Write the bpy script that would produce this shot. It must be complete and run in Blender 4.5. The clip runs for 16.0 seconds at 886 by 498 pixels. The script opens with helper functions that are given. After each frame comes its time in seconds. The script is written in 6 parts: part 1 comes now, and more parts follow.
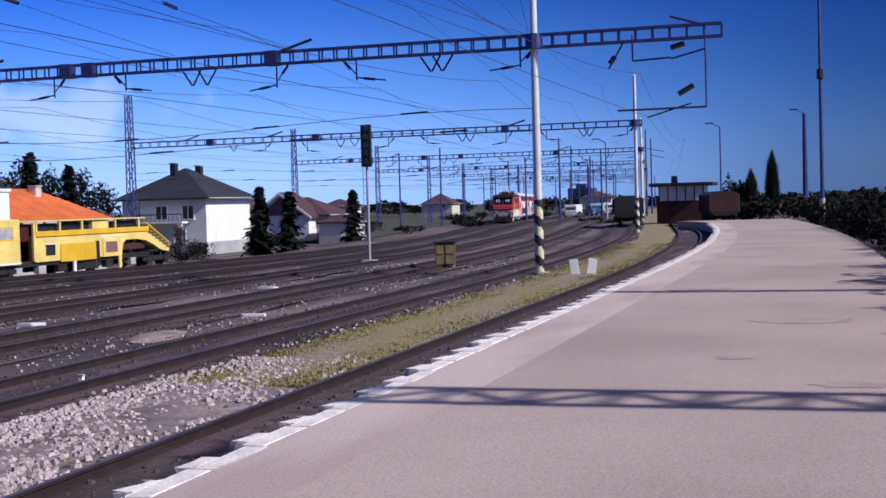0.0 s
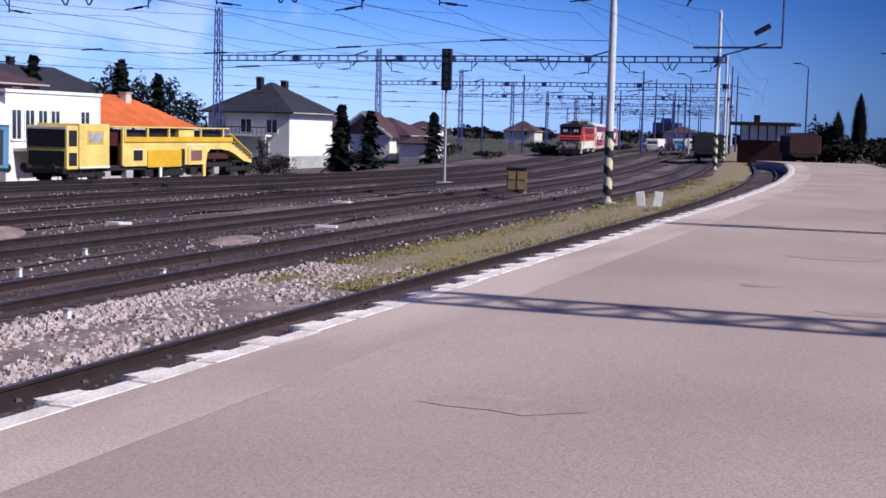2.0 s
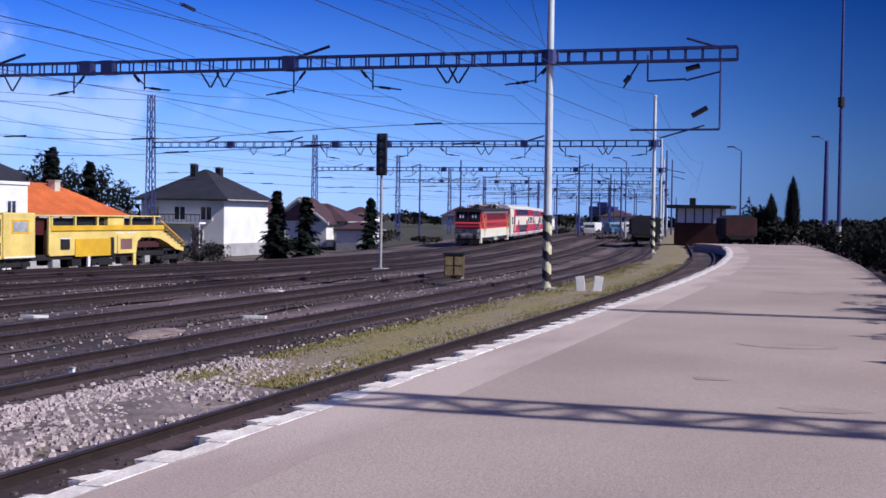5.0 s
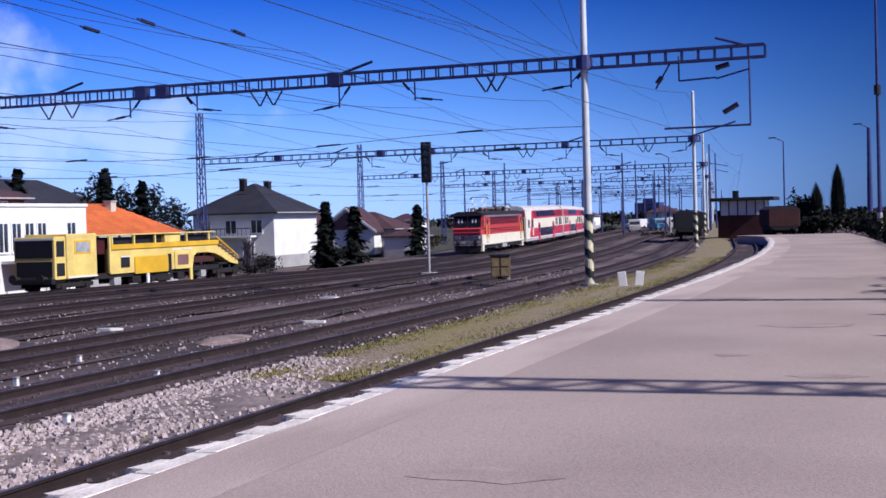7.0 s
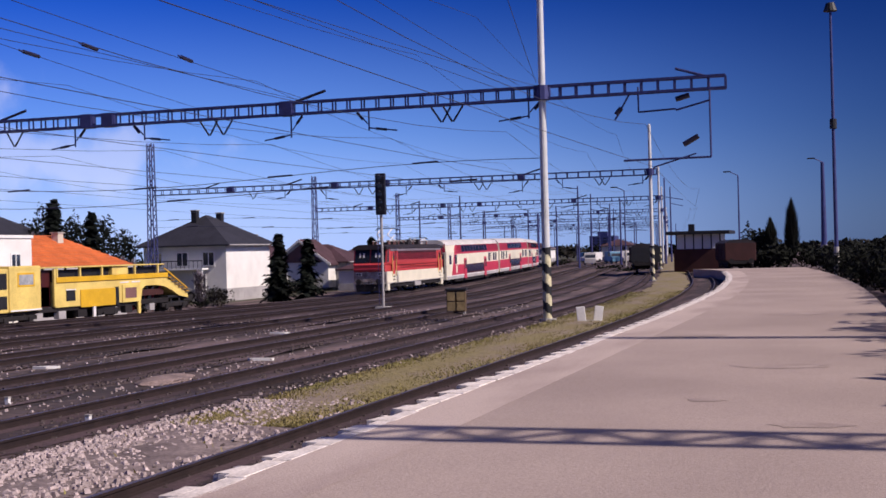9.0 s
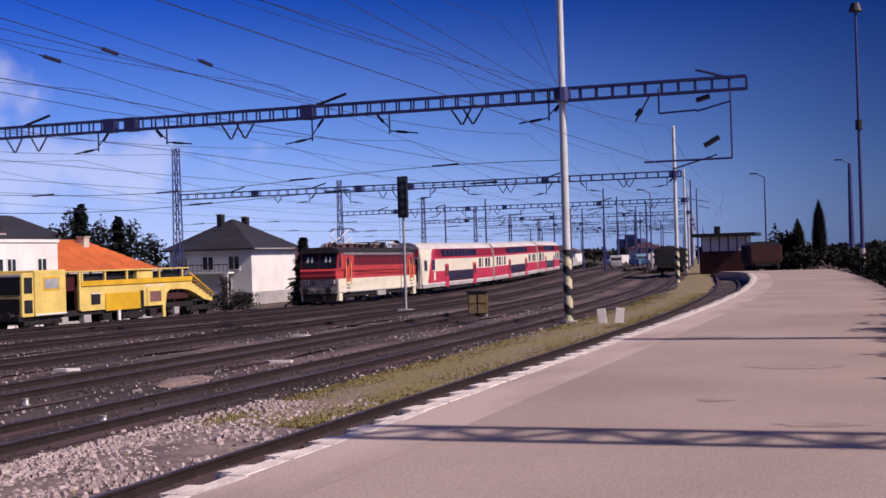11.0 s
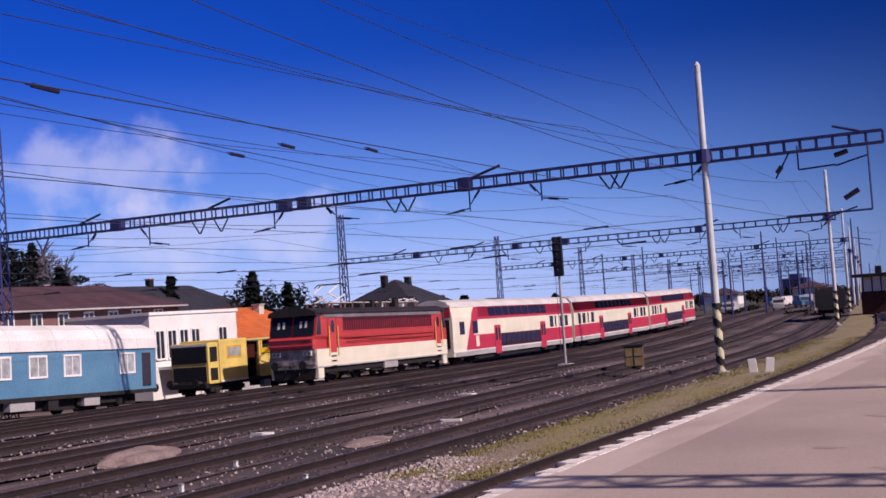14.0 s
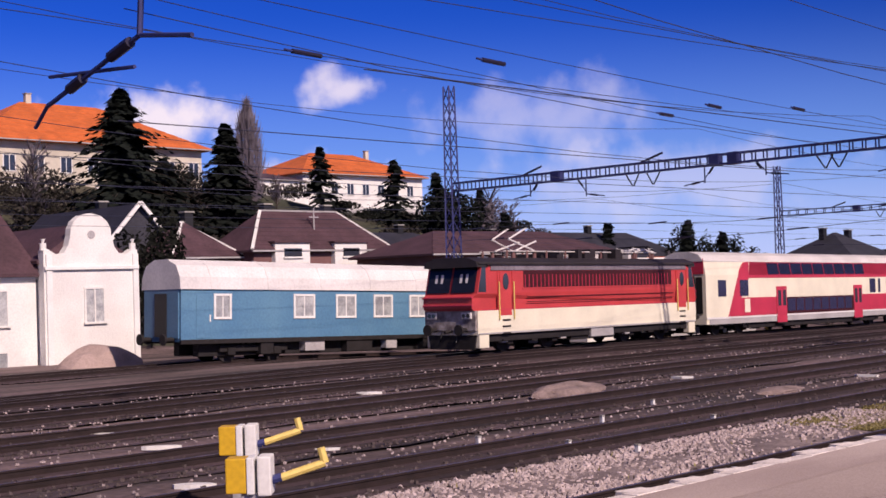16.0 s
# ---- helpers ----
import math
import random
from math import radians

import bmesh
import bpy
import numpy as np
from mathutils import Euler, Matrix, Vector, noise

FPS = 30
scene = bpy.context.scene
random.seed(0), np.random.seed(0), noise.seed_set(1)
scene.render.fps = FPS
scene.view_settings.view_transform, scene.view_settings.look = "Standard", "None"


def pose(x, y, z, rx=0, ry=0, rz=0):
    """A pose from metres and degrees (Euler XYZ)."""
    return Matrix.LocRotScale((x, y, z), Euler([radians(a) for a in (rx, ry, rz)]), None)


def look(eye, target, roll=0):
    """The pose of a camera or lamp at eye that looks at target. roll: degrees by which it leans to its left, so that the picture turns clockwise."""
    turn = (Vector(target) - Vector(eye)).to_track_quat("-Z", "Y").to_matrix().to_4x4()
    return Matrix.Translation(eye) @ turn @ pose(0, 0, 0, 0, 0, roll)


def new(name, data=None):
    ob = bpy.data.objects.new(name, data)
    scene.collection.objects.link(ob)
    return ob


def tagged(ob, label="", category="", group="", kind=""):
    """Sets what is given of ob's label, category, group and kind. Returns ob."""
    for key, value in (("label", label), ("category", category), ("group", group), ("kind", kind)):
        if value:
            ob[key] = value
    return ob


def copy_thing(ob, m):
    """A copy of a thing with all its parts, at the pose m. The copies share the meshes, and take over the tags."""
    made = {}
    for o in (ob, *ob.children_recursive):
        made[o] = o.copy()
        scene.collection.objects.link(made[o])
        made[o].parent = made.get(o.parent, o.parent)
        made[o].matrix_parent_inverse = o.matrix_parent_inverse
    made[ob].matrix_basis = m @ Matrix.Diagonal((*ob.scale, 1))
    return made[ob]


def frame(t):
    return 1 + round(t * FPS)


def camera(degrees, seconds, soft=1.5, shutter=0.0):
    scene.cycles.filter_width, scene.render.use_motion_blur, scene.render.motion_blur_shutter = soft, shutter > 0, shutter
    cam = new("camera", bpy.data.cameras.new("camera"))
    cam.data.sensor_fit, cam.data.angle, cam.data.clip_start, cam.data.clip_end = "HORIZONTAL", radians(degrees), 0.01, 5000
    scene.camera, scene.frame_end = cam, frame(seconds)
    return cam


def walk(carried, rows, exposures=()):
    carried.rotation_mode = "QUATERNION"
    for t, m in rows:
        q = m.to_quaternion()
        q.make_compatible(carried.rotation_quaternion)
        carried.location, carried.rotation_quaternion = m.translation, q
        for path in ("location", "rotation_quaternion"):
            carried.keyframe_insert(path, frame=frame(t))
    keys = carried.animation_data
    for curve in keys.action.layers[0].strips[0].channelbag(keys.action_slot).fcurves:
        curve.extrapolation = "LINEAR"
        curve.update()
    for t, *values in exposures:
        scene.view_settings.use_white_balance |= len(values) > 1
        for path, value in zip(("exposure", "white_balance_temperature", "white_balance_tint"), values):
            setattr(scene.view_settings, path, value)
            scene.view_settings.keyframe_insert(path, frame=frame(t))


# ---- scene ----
cam = camera(37.47, 16.0, soft=1.6)


def held(x, y, z, yaw, pitch, lean):
    """A hand-held camera: yaw to the left, pitch up, lean to the right, in degrees."""
    return pose(x, y, z, 90 + pitch, 0, yaw) @ pose(0, 0, 0, 0, 0, -lean)


# seconds, x, y, z, yaw, pitch, lean
PATH = [
    (0.0, -1.35, 1.70, 2.75, 16.74, -1.97, 1.64),
    (0.5, -1.49, 1.99, 2.58, 17.55, -2.37, -1.40),
    (1.0, -0.92, 1.43, 2.75, 17.51, -2.47, -1.02),
    (1.5, -0.15, 0.24, 2.75, 21.99, -3.63, -0.07),
    (2.0, -0.51, 0.34, 2.73, 20.22, -5.23, -1.37),
    (2.5, -0.65, 1.15, 2.71, 18.06, -1.75, -0.76),
    (3.0, -0.69, 0.94, 2.68, 16.87, -1.67, -1.15),
    (3.5, -0.58, 1.46, 2.62, 16.99, -0.61, -0.98),
    (4.0, -0.96, 1.97, 2.68, 16.02, 0.02, -2.18),
    (4.5, -0.91, 1.81, 2.71, 16.94, -0.77, -1.33),
    (6.8, -0.56, 0.74, 2.73, 18.79, -2.06, -0.39),
    (7.0, -0.18, -0.31, 2.73, 19.68, -1.25, 1.63),
    (7.5, -0.37, 0.36, 2.75, 18.75, 0.02, 0.54),
    (8.0, -0.41, 0.65, 2.75, 18.81, 0.79, 2.55),
    (8.5, -0.54, 0.77, 2.74, 18.40, -0.35, 2.24),
    (9.0, -0.61, 1.00, 2.75, 17.68, 0.13, 1.47),
    (9.2, -0.55, 1.24, 2.73, 17.98, 0.11, 1.48),
    (11.3, -0.32, 0.95, 2.70, 19.13, 0.46, 1.89),
    (11.5, -0.27, 0.78, 2.75, 19.49, 1.09, 2.81),
    (12.0, -0.02, 0.22, 2.86, 21.10, 1.03, 2.68),
    (12.5, 0.23, -0.01, 3.00, 22.94, 0.79, 2.52),
    (13.0, 0.46, -0.69, 3.05, 23.65, 0.44, 1.32),
    (13.5, 0.98, -1.82, 3.13, 24.78, 1.26, 2.10),
    (14.0, 1.03, -2.11, 3.15, 25.71, 2.84, 4.00),
    (14.5, 0.94, -2.24, 3.20, 26.91, 2.14, 2.95),
    (15.0, 1.80, -2.81, 3.28, 32.46, 0.26, 2.28),
    (15.5, 2.34, -3.62, 3.16, 42.80, 1.11, 1.27),
    (16.0, 3.06, -4.24, 3.23, 44.90, 1.49, 1.88),
]
EXPOSURES = [(0, 0.17, 5600, 10), (2, 0.25, 5750, 10), (2.5, 0.28, 5750, 10), (3, 0.06, 5650, 10), (4.5, 0.12, 5600, 10), (7, 0.2, 5600, 11), (8, 0.1, 6100, 14), (9, 0.03, 6450, 18), (12, -0.06, 6650, 23), (14, -0.08, 6600, 25), (14.6, -0.2, 6700, 25), (15, -0.42, 6800, 26), (15.5, -0.04, 6850, 26), (16, -0.06, 6900, 26)]
walk(cam, [(t, held(*p)) for t, *p in PATH], EXPOSURES)

# ---- sky and sun ----
SUN_ELEVATION, SUN_YAW = 38.0, -8.0     # the sun stands to the right of the line, a little behind
world = bpy.data.worlds.new("sky")
scene.world = world
world.use_nodes = True
wn, wl = world.node_tree.nodes, world.node_tree.links
wn.clear()
sky = wn.new("ShaderNodeTexSky")
sky.sky_type, sky.sun_disc = "NISHITA", False
sky.sun_elevation, sky.sun_rotation = radians(SUN_ELEVATION), radians(90 - SUN_YAW)
sky.air_density, sky.dust_density, sky.ozone_density = 1.0, 0.5, 7.0
hue = wn.new("ShaderNodeHueSaturation")
hue.inputs["Saturation"].default_value = 1.2
steep = wn.new("ShaderNodeGamma")
steep.inputs["Gamma"].default_value = 1.3
back = wn.new("ShaderNodeBackground")
back.inputs["Strength"].default_value = 0.037
out = wn.new("ShaderNodeOutputWorld")
coord = wn.new("ShaderNodeTexCoord")
direction = coord.outputs["Generated"]


def sky_math(kind, a, b):
    node = wn.new("ShaderNodeMath")
    node.operation = kind
    for socket, value in zip(node.inputs, (a, b)):
        if isinstance(value, (int, float)):
            socket.default_value = value
        else:
            wl.new(value, socket)
    return node.outputs[0]


def sky_dot(vector):
    node = wn.new("ShaderNodeVectorMath")
    node.operation = "DOT_PRODUCT"
    node.inputs[1].default_value = vector
    wl.new(direction, node.inputs[0])
    return node.outputs["Value"]


def sky_range(value, a, b, c, d):
    node = wn.new("ShaderNodeMapRange")
    node.interpolation_type = "SMOOTHSTEP"
    for name, v in (("From Min", a), ("From Max", b), ("To Min", c), ("To Max", d)):
        node.inputs[name].default_value = v
    wl.new(value, node.inputs["Value"])
    return node.outputs[0]


def sky_mix(kind, fac, one, two):
    node = wn.new("ShaderNodeMixRGB")
    node.blend_type = kind
    for socket, value in zip(node.inputs, (fac, one, two)):
        if isinstance(value, (int, float)):
            socket.default_value = value
        elif isinstance(value, tuple):
            socket.default_value = (*value, 1)
        else:
            wl.new(value, socket)
    return node.outputs[0]


wl.new(sky.outputs[0], steep.inputs["Color"])
wl.new(steep.outputs[0], hue.inputs["Color"])
_se, _sa = radians(SUN_ELEVATION), radians(SUN_YAW)
# the sky is deepest at right angles to the sun and pales towards it and away from it
side = sky_math("ABSOLUTE", sky_dot((math.cos(_sa), math.sin(_sa), 0)), 0)
depth = sky_range(side, 0.02, 0.75, 0.34, 1.0)
shaded = wn.new("ShaderNodeVectorMath")
shaded.operation = "SCALE"
wl.new(sky_mix("MULTIPLY", 1.0, hue.outputs[0], (0.42, 0.67, 1.58)), shaded.inputs[0])
wl.new(depth, shaded.inputs["Scale"])
# pale haze towards the horizon
rise = sky_dot((0, 0, 1))
low = sky_math("MULTIPLY", sky_range(rise, 0.0, 0.21, 0.88, 0.0), sky_range(side, 0.05, 0.62, 0.12, 1.0))
hazy = sky_mix("MIX", low, shaded.outputs[0], (6.8, 13.5, 28.5))
pale = sky_math("MULTIPLY", sky_range(rise, 0.0, 0.10, 0.60, 0.0), sky_range(side, 0.12, 0.66, 0.08, 1.0))
hazy = sky_mix("MIX", pale, hazy, (17.0, 20.0, 27.5))
# whitish glow round the sun
glow = sky_range(sky_dot((math.cos(_sa) * math.cos(_se), math.sin(_sa) * math.cos(_se), math.sin(_se))), 0.66, 1.0, 0.0, 0.5)
hazy = sky_mix("MIX", glow, hazy, (27.0, 24.0, 21.0))
# small fair-weather clouds low over the hill: bearing to the left, height, half width, half height in degrees, density
puff_noise = wn.new("ShaderNodeTexNoise")
puff_noise.inputs["Scale"].default_value, puff_noise.inputs["Detail"].default_value = 26.0, 6.0
wl.new(direction, puff_noise.inputs["Vector"])
ragged = sky_math("MULTIPLY", sky_math("SUBTRACT", puff_noise.outputs[0], 0.5), 2.6)
for bearing, rise_deg, wide, tall, dense in ((40.0, 7.3, 5.0, 1.7, 0.34), (57.0, 7.3, 3.0, 1.7, 0.95), (48.8, 8.6, 1.9, 0.95, 0.75), (35.0, 4.2, 7.0, 1.6, 0.3), (64.0, 5.5, 4.5, 2.0, 0.7), (51.0, 4.6, 3.5, 1.1, 0.5)):
    _b, _r = radians(bearing), radians(rise_deg)
    across = sky_math("DIVIDE", sky_dot((math.cos(_b), math.sin(_b), 0)), math.sin(radians(wide)))
    upward = sky_math("DIVIDE", sky_dot((math.sin(_b) * math.sin(_r), -math.cos(_b) * math.sin(_r), math.cos(_r))), math.sin(radians(tall)))
    spread = sky_math("SQRT", sky_math("ADD", sky_math("MULTIPLY", across, across), sky_math("MULTIPLY", upward, upward)), 0)
    hazy = sky_mix("MIX", sky_range(sky_math("ADD", spread, ragged), 1.15, 0.25, 0.0, dense), hazy, (25.0, 24.5, 26.5))
wl.new(hazy, back.inputs["Color"])
wl.new(back.outputs[0], out.inputs["Surface"])

sun_data = bpy.data.lights.new("sun", "SUN")
sun_data.energy, sun_data.angle, sun_data.color = 5.0, radians(0.9), (1.0, 0.90, 0.79)
sun = new("sun", sun_data)
_e, _a = radians(SUN_ELEVATION), radians(SUN_YAW)
sun.matrix_world = look((math.cos(_a) * math.cos(_e) * 50, math.sin(_a) * math.cos(_e) * 50, math.sin(_e) * 50), (0, 0, 0))


# ---- materials ----
def mat(name, color, rough=0.6, metal=0.0, var=0.25, scale=3.0, fine=40.0, bump=0.15, other=None, stain=0.5, vary=0.0, spec=0.4, drawn=1.0):
    """A surface with variation at two scales; other: a second colour laid in blotches; vary: change from piece to piece; drawn: how far the blotches are drawn out along y."""
    m = bpy.data.materials.new(name)
    m.use_nodes = True
    n, l = m.node_tree.nodes, m.node_tree.links
    b = n["Principled BSDF"]
    b.inputs["Roughness"].default_value, b.inputs["Metallic"].default_value = rough, metal
    b.inputs["Specular IOR Level"].default_value = spec
    tc = n.new("ShaderNodeTexCoord")
    big, small = n.new("ShaderNodeTexNoise"), n.new("ShaderNodeTexNoise")
    for node, s, d in ((big, scale, 5.0), (small, fine, 3.0)):
        node.inputs["Scale"].default_value, node.inputs["Detail"].default_value = s, d
        l.new(tc.outputs["Object"], node.inputs["Vector"])
    if drawn != 1.0:
        along = n.new("ShaderNodeMapping")
        along.inputs["Scale"].default_value = (1.0, 1.0 / drawn, 1.0)
        l.new(tc.outputs["Object"], along.inputs["Vector"])
        l.new(along.outputs[0], big.inputs["Vector"])
    two = other or tuple(c * (1 - var) for c in color)
    r1 = n.new("ShaderNodeValToRGB")
    r1.color_ramp.elements[0].position, r1.color_ramp.elements[1].position = stain - 0.14, stain + 0.14
    r1.color_ramp.elements[0].color, r1.color_ramp.elements[1].color = (*two, 1), (*color, 1)
    l.new(big.outputs[0], r1.inputs[0])
    mul = n.new("ShaderNodeMixRGB")
    mul.blend_type, mul.inputs["Fac"].default_value = "MULTIPLY", min(1.0, var * 1.6)
    r2 = n.new("ShaderNodeValToRGB")
    r2.color_ramp.elements[0].position, r2.color_ramp.elements[1].position = 0.3, 0.62
    r2.color_ramp.elements[0].color = (0.45, 0.44, 0.43, 1)
    l.new(small.outputs[0], r2.inputs[0])
    l.new(r1.outputs[0], mul.inputs["Color1"])
    l.new(r2.outputs[0], mul.inputs["Color2"])
    last = mul.outputs[0]
    if vary:
        info, hs = n.new("ShaderNodeObjectInfo"), n.new("ShaderNodeHueSaturation")
        geo = n.new("ShaderNodeNewGeometry")
        add, mr = n.new("ShaderNodeMath"), n.new("ShaderNodeMapRange")
        l.new(info.outputs["Random"], add.inputs[0])
        l.new(geo.outputs["Random Per Island"], add.inputs[1])
        mr.inputs["From Max"].default_value = 2.0
        mr.inputs["To Min"].default_value, mr.inputs["To Max"].default_value = 1 - vary, 1 + vary
        l.new(add.outputs[0], mr.inputs["Value"])
        l.new(mr.outputs[0], hs.inputs["Value"])
        l.new(last, hs.inputs["Color"])
        last = hs.outputs[0]
    l.new(last, b.inputs["Base Color"])
    if bump:
        bp = n.new("ShaderNodeBump")
        bp.inputs["Strength"].default_value, bp.inputs["Distance"].default_value = bump, 0.02
        l.new(small.outputs[0], bp.inputs["Height"])
        l.new(bp.outputs[0], b.inputs["Normal"])
    return m


def glass_mat(name, color, rough=0.08):
    m = mat(name, color, rough, 0.0, 0.1, 0.7, 5.0, 0.0, spec=0.8)
    return m


BALLAST = mat("ballast_dark", (0.034, 0.023, 0.025), 0.95, 0, 0.55, 0.9, 9, 0.8, (0.175, 0.118, 0.124), 0.45, drawn=7.0)
GROUND = mat("yard_ground", (0.20, 0.14, 0.135), 0.95, 0, 0.5, 0.7, 5, 0.8, (0.045, 0.033, 0.031), 0.50, drawn=7.0)
ASPHALT = mat("platform_asphalt", (0.43, 0.338, 0.296), 0.9, 0, 0.30, 0.22, 45, 0.35, (0.345, 0.268, 0.236), 0.48)
EDGE = mat("platform_edge_concrete", (0.80, 0.72, 0.66), 0.85, 0, 0.3, 2.5, 25, 0.3, (0.52, 0.45, 0.41), 0.40, vary=0.14)
EDGEBAND = mat("pale_edge_asphalt", (0.53, 0.425, 0.375), 0.9, 0, 0.30, 0.9, 40, 0.3, (0.40, 0.31, 0.275), 0.46, drawn=4.0)
STAIN = mat("stained_asphalt", (0.33, 0.255, 0.225), 0.85, 0, 0.3, 1.6, 30, 0.3, (0.42, 0.33, 0.29), 0.5)
CONCRETE = mat("concrete", (0.42, 0.40, 0.37), 0.85, 0, 0.3, 1.0, 20, 0.3)
SLEEPER = mat("sleeper", (0.06, 0.042, 0.038), 0.9, 0, 0.4, 2.0, 25, 0.4, vary=0.35)
RAILBAND = mat("dark_rail_ballast", (0.022, 0.014, 0.016), 0.9, 0, 0.4, 0.8, 12, 0.8, (0.090, 0.056, 0.062), 0.52, drawn=6.0)
RUST = mat("rail_rust", (0.035, 0.021, 0.020), 0.75, 0.3, 0.35, 3, 40, 0.2)
RAILTOP = mat("rail_head", (0.17, 0.14, 0.15), 0.45, 0.5, 0.3, 3, 30, 0.1)
STONE = mat("pale_stones", (0.40, 0.325, 0.315), 0.9, 0, 0.3, 2, 20, 0.4, vary=0.65)
STONEDK = mat("dark_stones", (0.080, 0.060, 0.058), 0.9, 0, 0.3, 2, 20, 0.4, vary=0.6)
GRASSBED = mat("grass_bed", (0.245, 0.20, 0.088), 0.95, 0, 0.45, 0.6, 9, 0.8, (0.27, 0.21, 0.165), 0.46, drawn=2.5)
GRASS = mat("dry_grass", (0.25, 0.205, 0.078), 0.85, 0, 0.3, 0.6, 6, 0.0, (0.20, 0.18, 0.06), 0.5, vary=0.35)
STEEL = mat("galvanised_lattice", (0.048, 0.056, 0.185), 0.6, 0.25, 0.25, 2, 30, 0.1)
POLEGREY = mat("pole_paint", (0.66, 0.67, 0.66), 0.5, 0.1, 0.2, 1.2, 30, 0.1)
WIRE = mat("wire", (0.045, 0.05, 0.085), 0.6, 0.2, 0.1, 2, 10, 0.0)
INSULATOR = mat("insulator_brown", (0.022, 0.020, 0.045), 0.4, 0, 0.1, 2, 10, 0.0)
BLACK = mat("black_paint", (0.018, 0.018, 0.02), 0.55, 0, 0.3, 2, 20, 0.1)
STRIPEY = mat("stripe_pale", (0.72, 0.66, 0.42), 0.6, 0, 0.25, 4, 30, 0.1)
WHITE = mat("white_paint", (0.80, 0.79, 0.76), 0.6, 0, 0.12, 1.2, 25, 0.08)
PLASTER = mat("white_plaster", (0.78, 0.76, 0.72), 0.85, 0, 0.14, 0.5, 12, 0.15)
CABGRIME = mat("grimy_cab_front", (0.44, 0.39, 0.37), 0.6, 0, 0.4, 2.2, 14, 0.1, (0.12, 0.09, 0.09), 0.5)
TRAINGLASS = glass_mat("blue_train_window", (0.035, 0.035, 0.085), 0.12)
PLASTER2 = mat("grey_plaster", (0.42, 0.40, 0.40), 0.85, 0, 0.25, 0.5, 12, 0.15)
CREAMWALL = mat("cream_plaster", (0.62, 0.56, 0.46), 0.85, 0, 0.2, 0.5, 12, 0.15)
MAROONWALL = mat("maroon_wall", (0.20, 0.10, 0.095), 0.85, 0, 0.25, 0.6, 14, 0.15)
TILE_RED = mat("orange_roof_tiles", (0.62, 0.145, 0.035), 0.8, 0, 0.25, 0.7, 6, 0.5, vary=0.12)
TILE_DARK = mat("dark_roof_tiles", (0.085, 0.05, 0.062), 0.75, 0, 0.3, 0.7, 6, 0.5)
SLATE = mat("slate_roof", (0.032, 0.032, 0.045), 0.7, 0, 0.35, 0.7, 6, 0.5)
TILE_BROWN = mat("brown_roof_tiles", (0.085, 0.042, 0.052), 0.8, 0, 0.3, 0.7, 6, 0.5)
GLASS = glass_mat("window_glass", (0.03, 0.035, 0.05))
# the pale colour stands for curtains and sky reflected in the panes
PALEPANE = mat("pale_reflecting_window", (0.40, 0.41, 0.41), 0.25, 0, 0.3, 2, 12, 0.0, (0.22, 0.23, 0.25), 0.45, vary=0.35, spec=0.6)
GLASSLT = glass_mat("train_window", (0.045, 0.04, 0.06), 0.15)
RED = mat("train_red", (0.53, 0.040, 0.080), 0.4, 0, 0.14, 0.8, 14, 0.03)
REDLOCO = mat("locomotive_red", (0.55, 0.060, 0.062), 0.4, 0, 0.16, 0.8, 14, 0.03)
GRILLE = mat("grille_dark_red", (0.060, 0.008, 0.010), 0.55, 0, 0.2, 1, 10, 0.05)
CREAM = mat("train_cream", (0.80, 0.74, 0.58), 0.42, 0, 0.12, 0.7, 14, 0.03)
ROOFLT = mat("train_roof", (0.62, 0.58, 0.56), 0.6, 0, 0.2, 0.6, 12, 0.05)
ROOFDK = mat("locomotive_roof", (0.028, 0.021, 0.024), 0.65, 0, 0.3, 1, 12, 0.1)
UNDER = mat("underframe", (0.022, 0.018, 0.019), 0.8, 0.1, 0.4, 2, 15, 0.2)
BLUE = mat("faded_blue_paint", (0.075, 0.20, 0.33), 0.55, 0, 0.18, 0.5, 10, 0.06, (0.10, 0.24, 0.36), 0.5)
COACHROOF = mat("coach_roof_white", (0.74, 0.71, 0.69), 0.7, 0, 0.16, 0.5, 10, 0.08)
YELLOW = mat("machine_yellow", (0.72, 0.42, 0.02), 0.5, 0, 0.18, 1, 14, 0.05)
YELLOWLT = mat("pale_yellow", (0.80, 0.60, 0.17), 0.5, 0, 0.2, 1, 14, 0.05)
DARKRED = mat("wagon_brown", (0.060, 0.016, 0.014), 0.75, 0, 0.3, 1, 12, 0.1)
BARK = mat("bark", (0.06, 0.045, 0.035), 0.95, 0, 0.4, 3, 20, 0.6)
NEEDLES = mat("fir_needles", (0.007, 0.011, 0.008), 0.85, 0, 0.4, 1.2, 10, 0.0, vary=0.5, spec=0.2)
TWIGS = mat("bare_twigs", (0.19, 0.16, 0.19), 0.9, 0, 0.3, 1, 8, 0.0, vary=0.4)
BUSH = mat("dull_bush", (0.030, 0.025, 0.019), 0.85, 0, 0.4, 1, 8, 0.0, vary=0.6)
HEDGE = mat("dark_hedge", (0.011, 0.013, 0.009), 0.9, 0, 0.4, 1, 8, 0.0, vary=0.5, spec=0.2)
HILL = mat("hill_scrub", (0.075, 0.065, 0.04), 0.95, 0, 0.5, 0.1, 2, 0.6, (0.05, 0.055, 0.03), 0.5)
SIGNALBLK = mat("signal_black", (0.012, 0.012, 0.02), 0.5, 0, 0.2, 2, 10, 0.05)


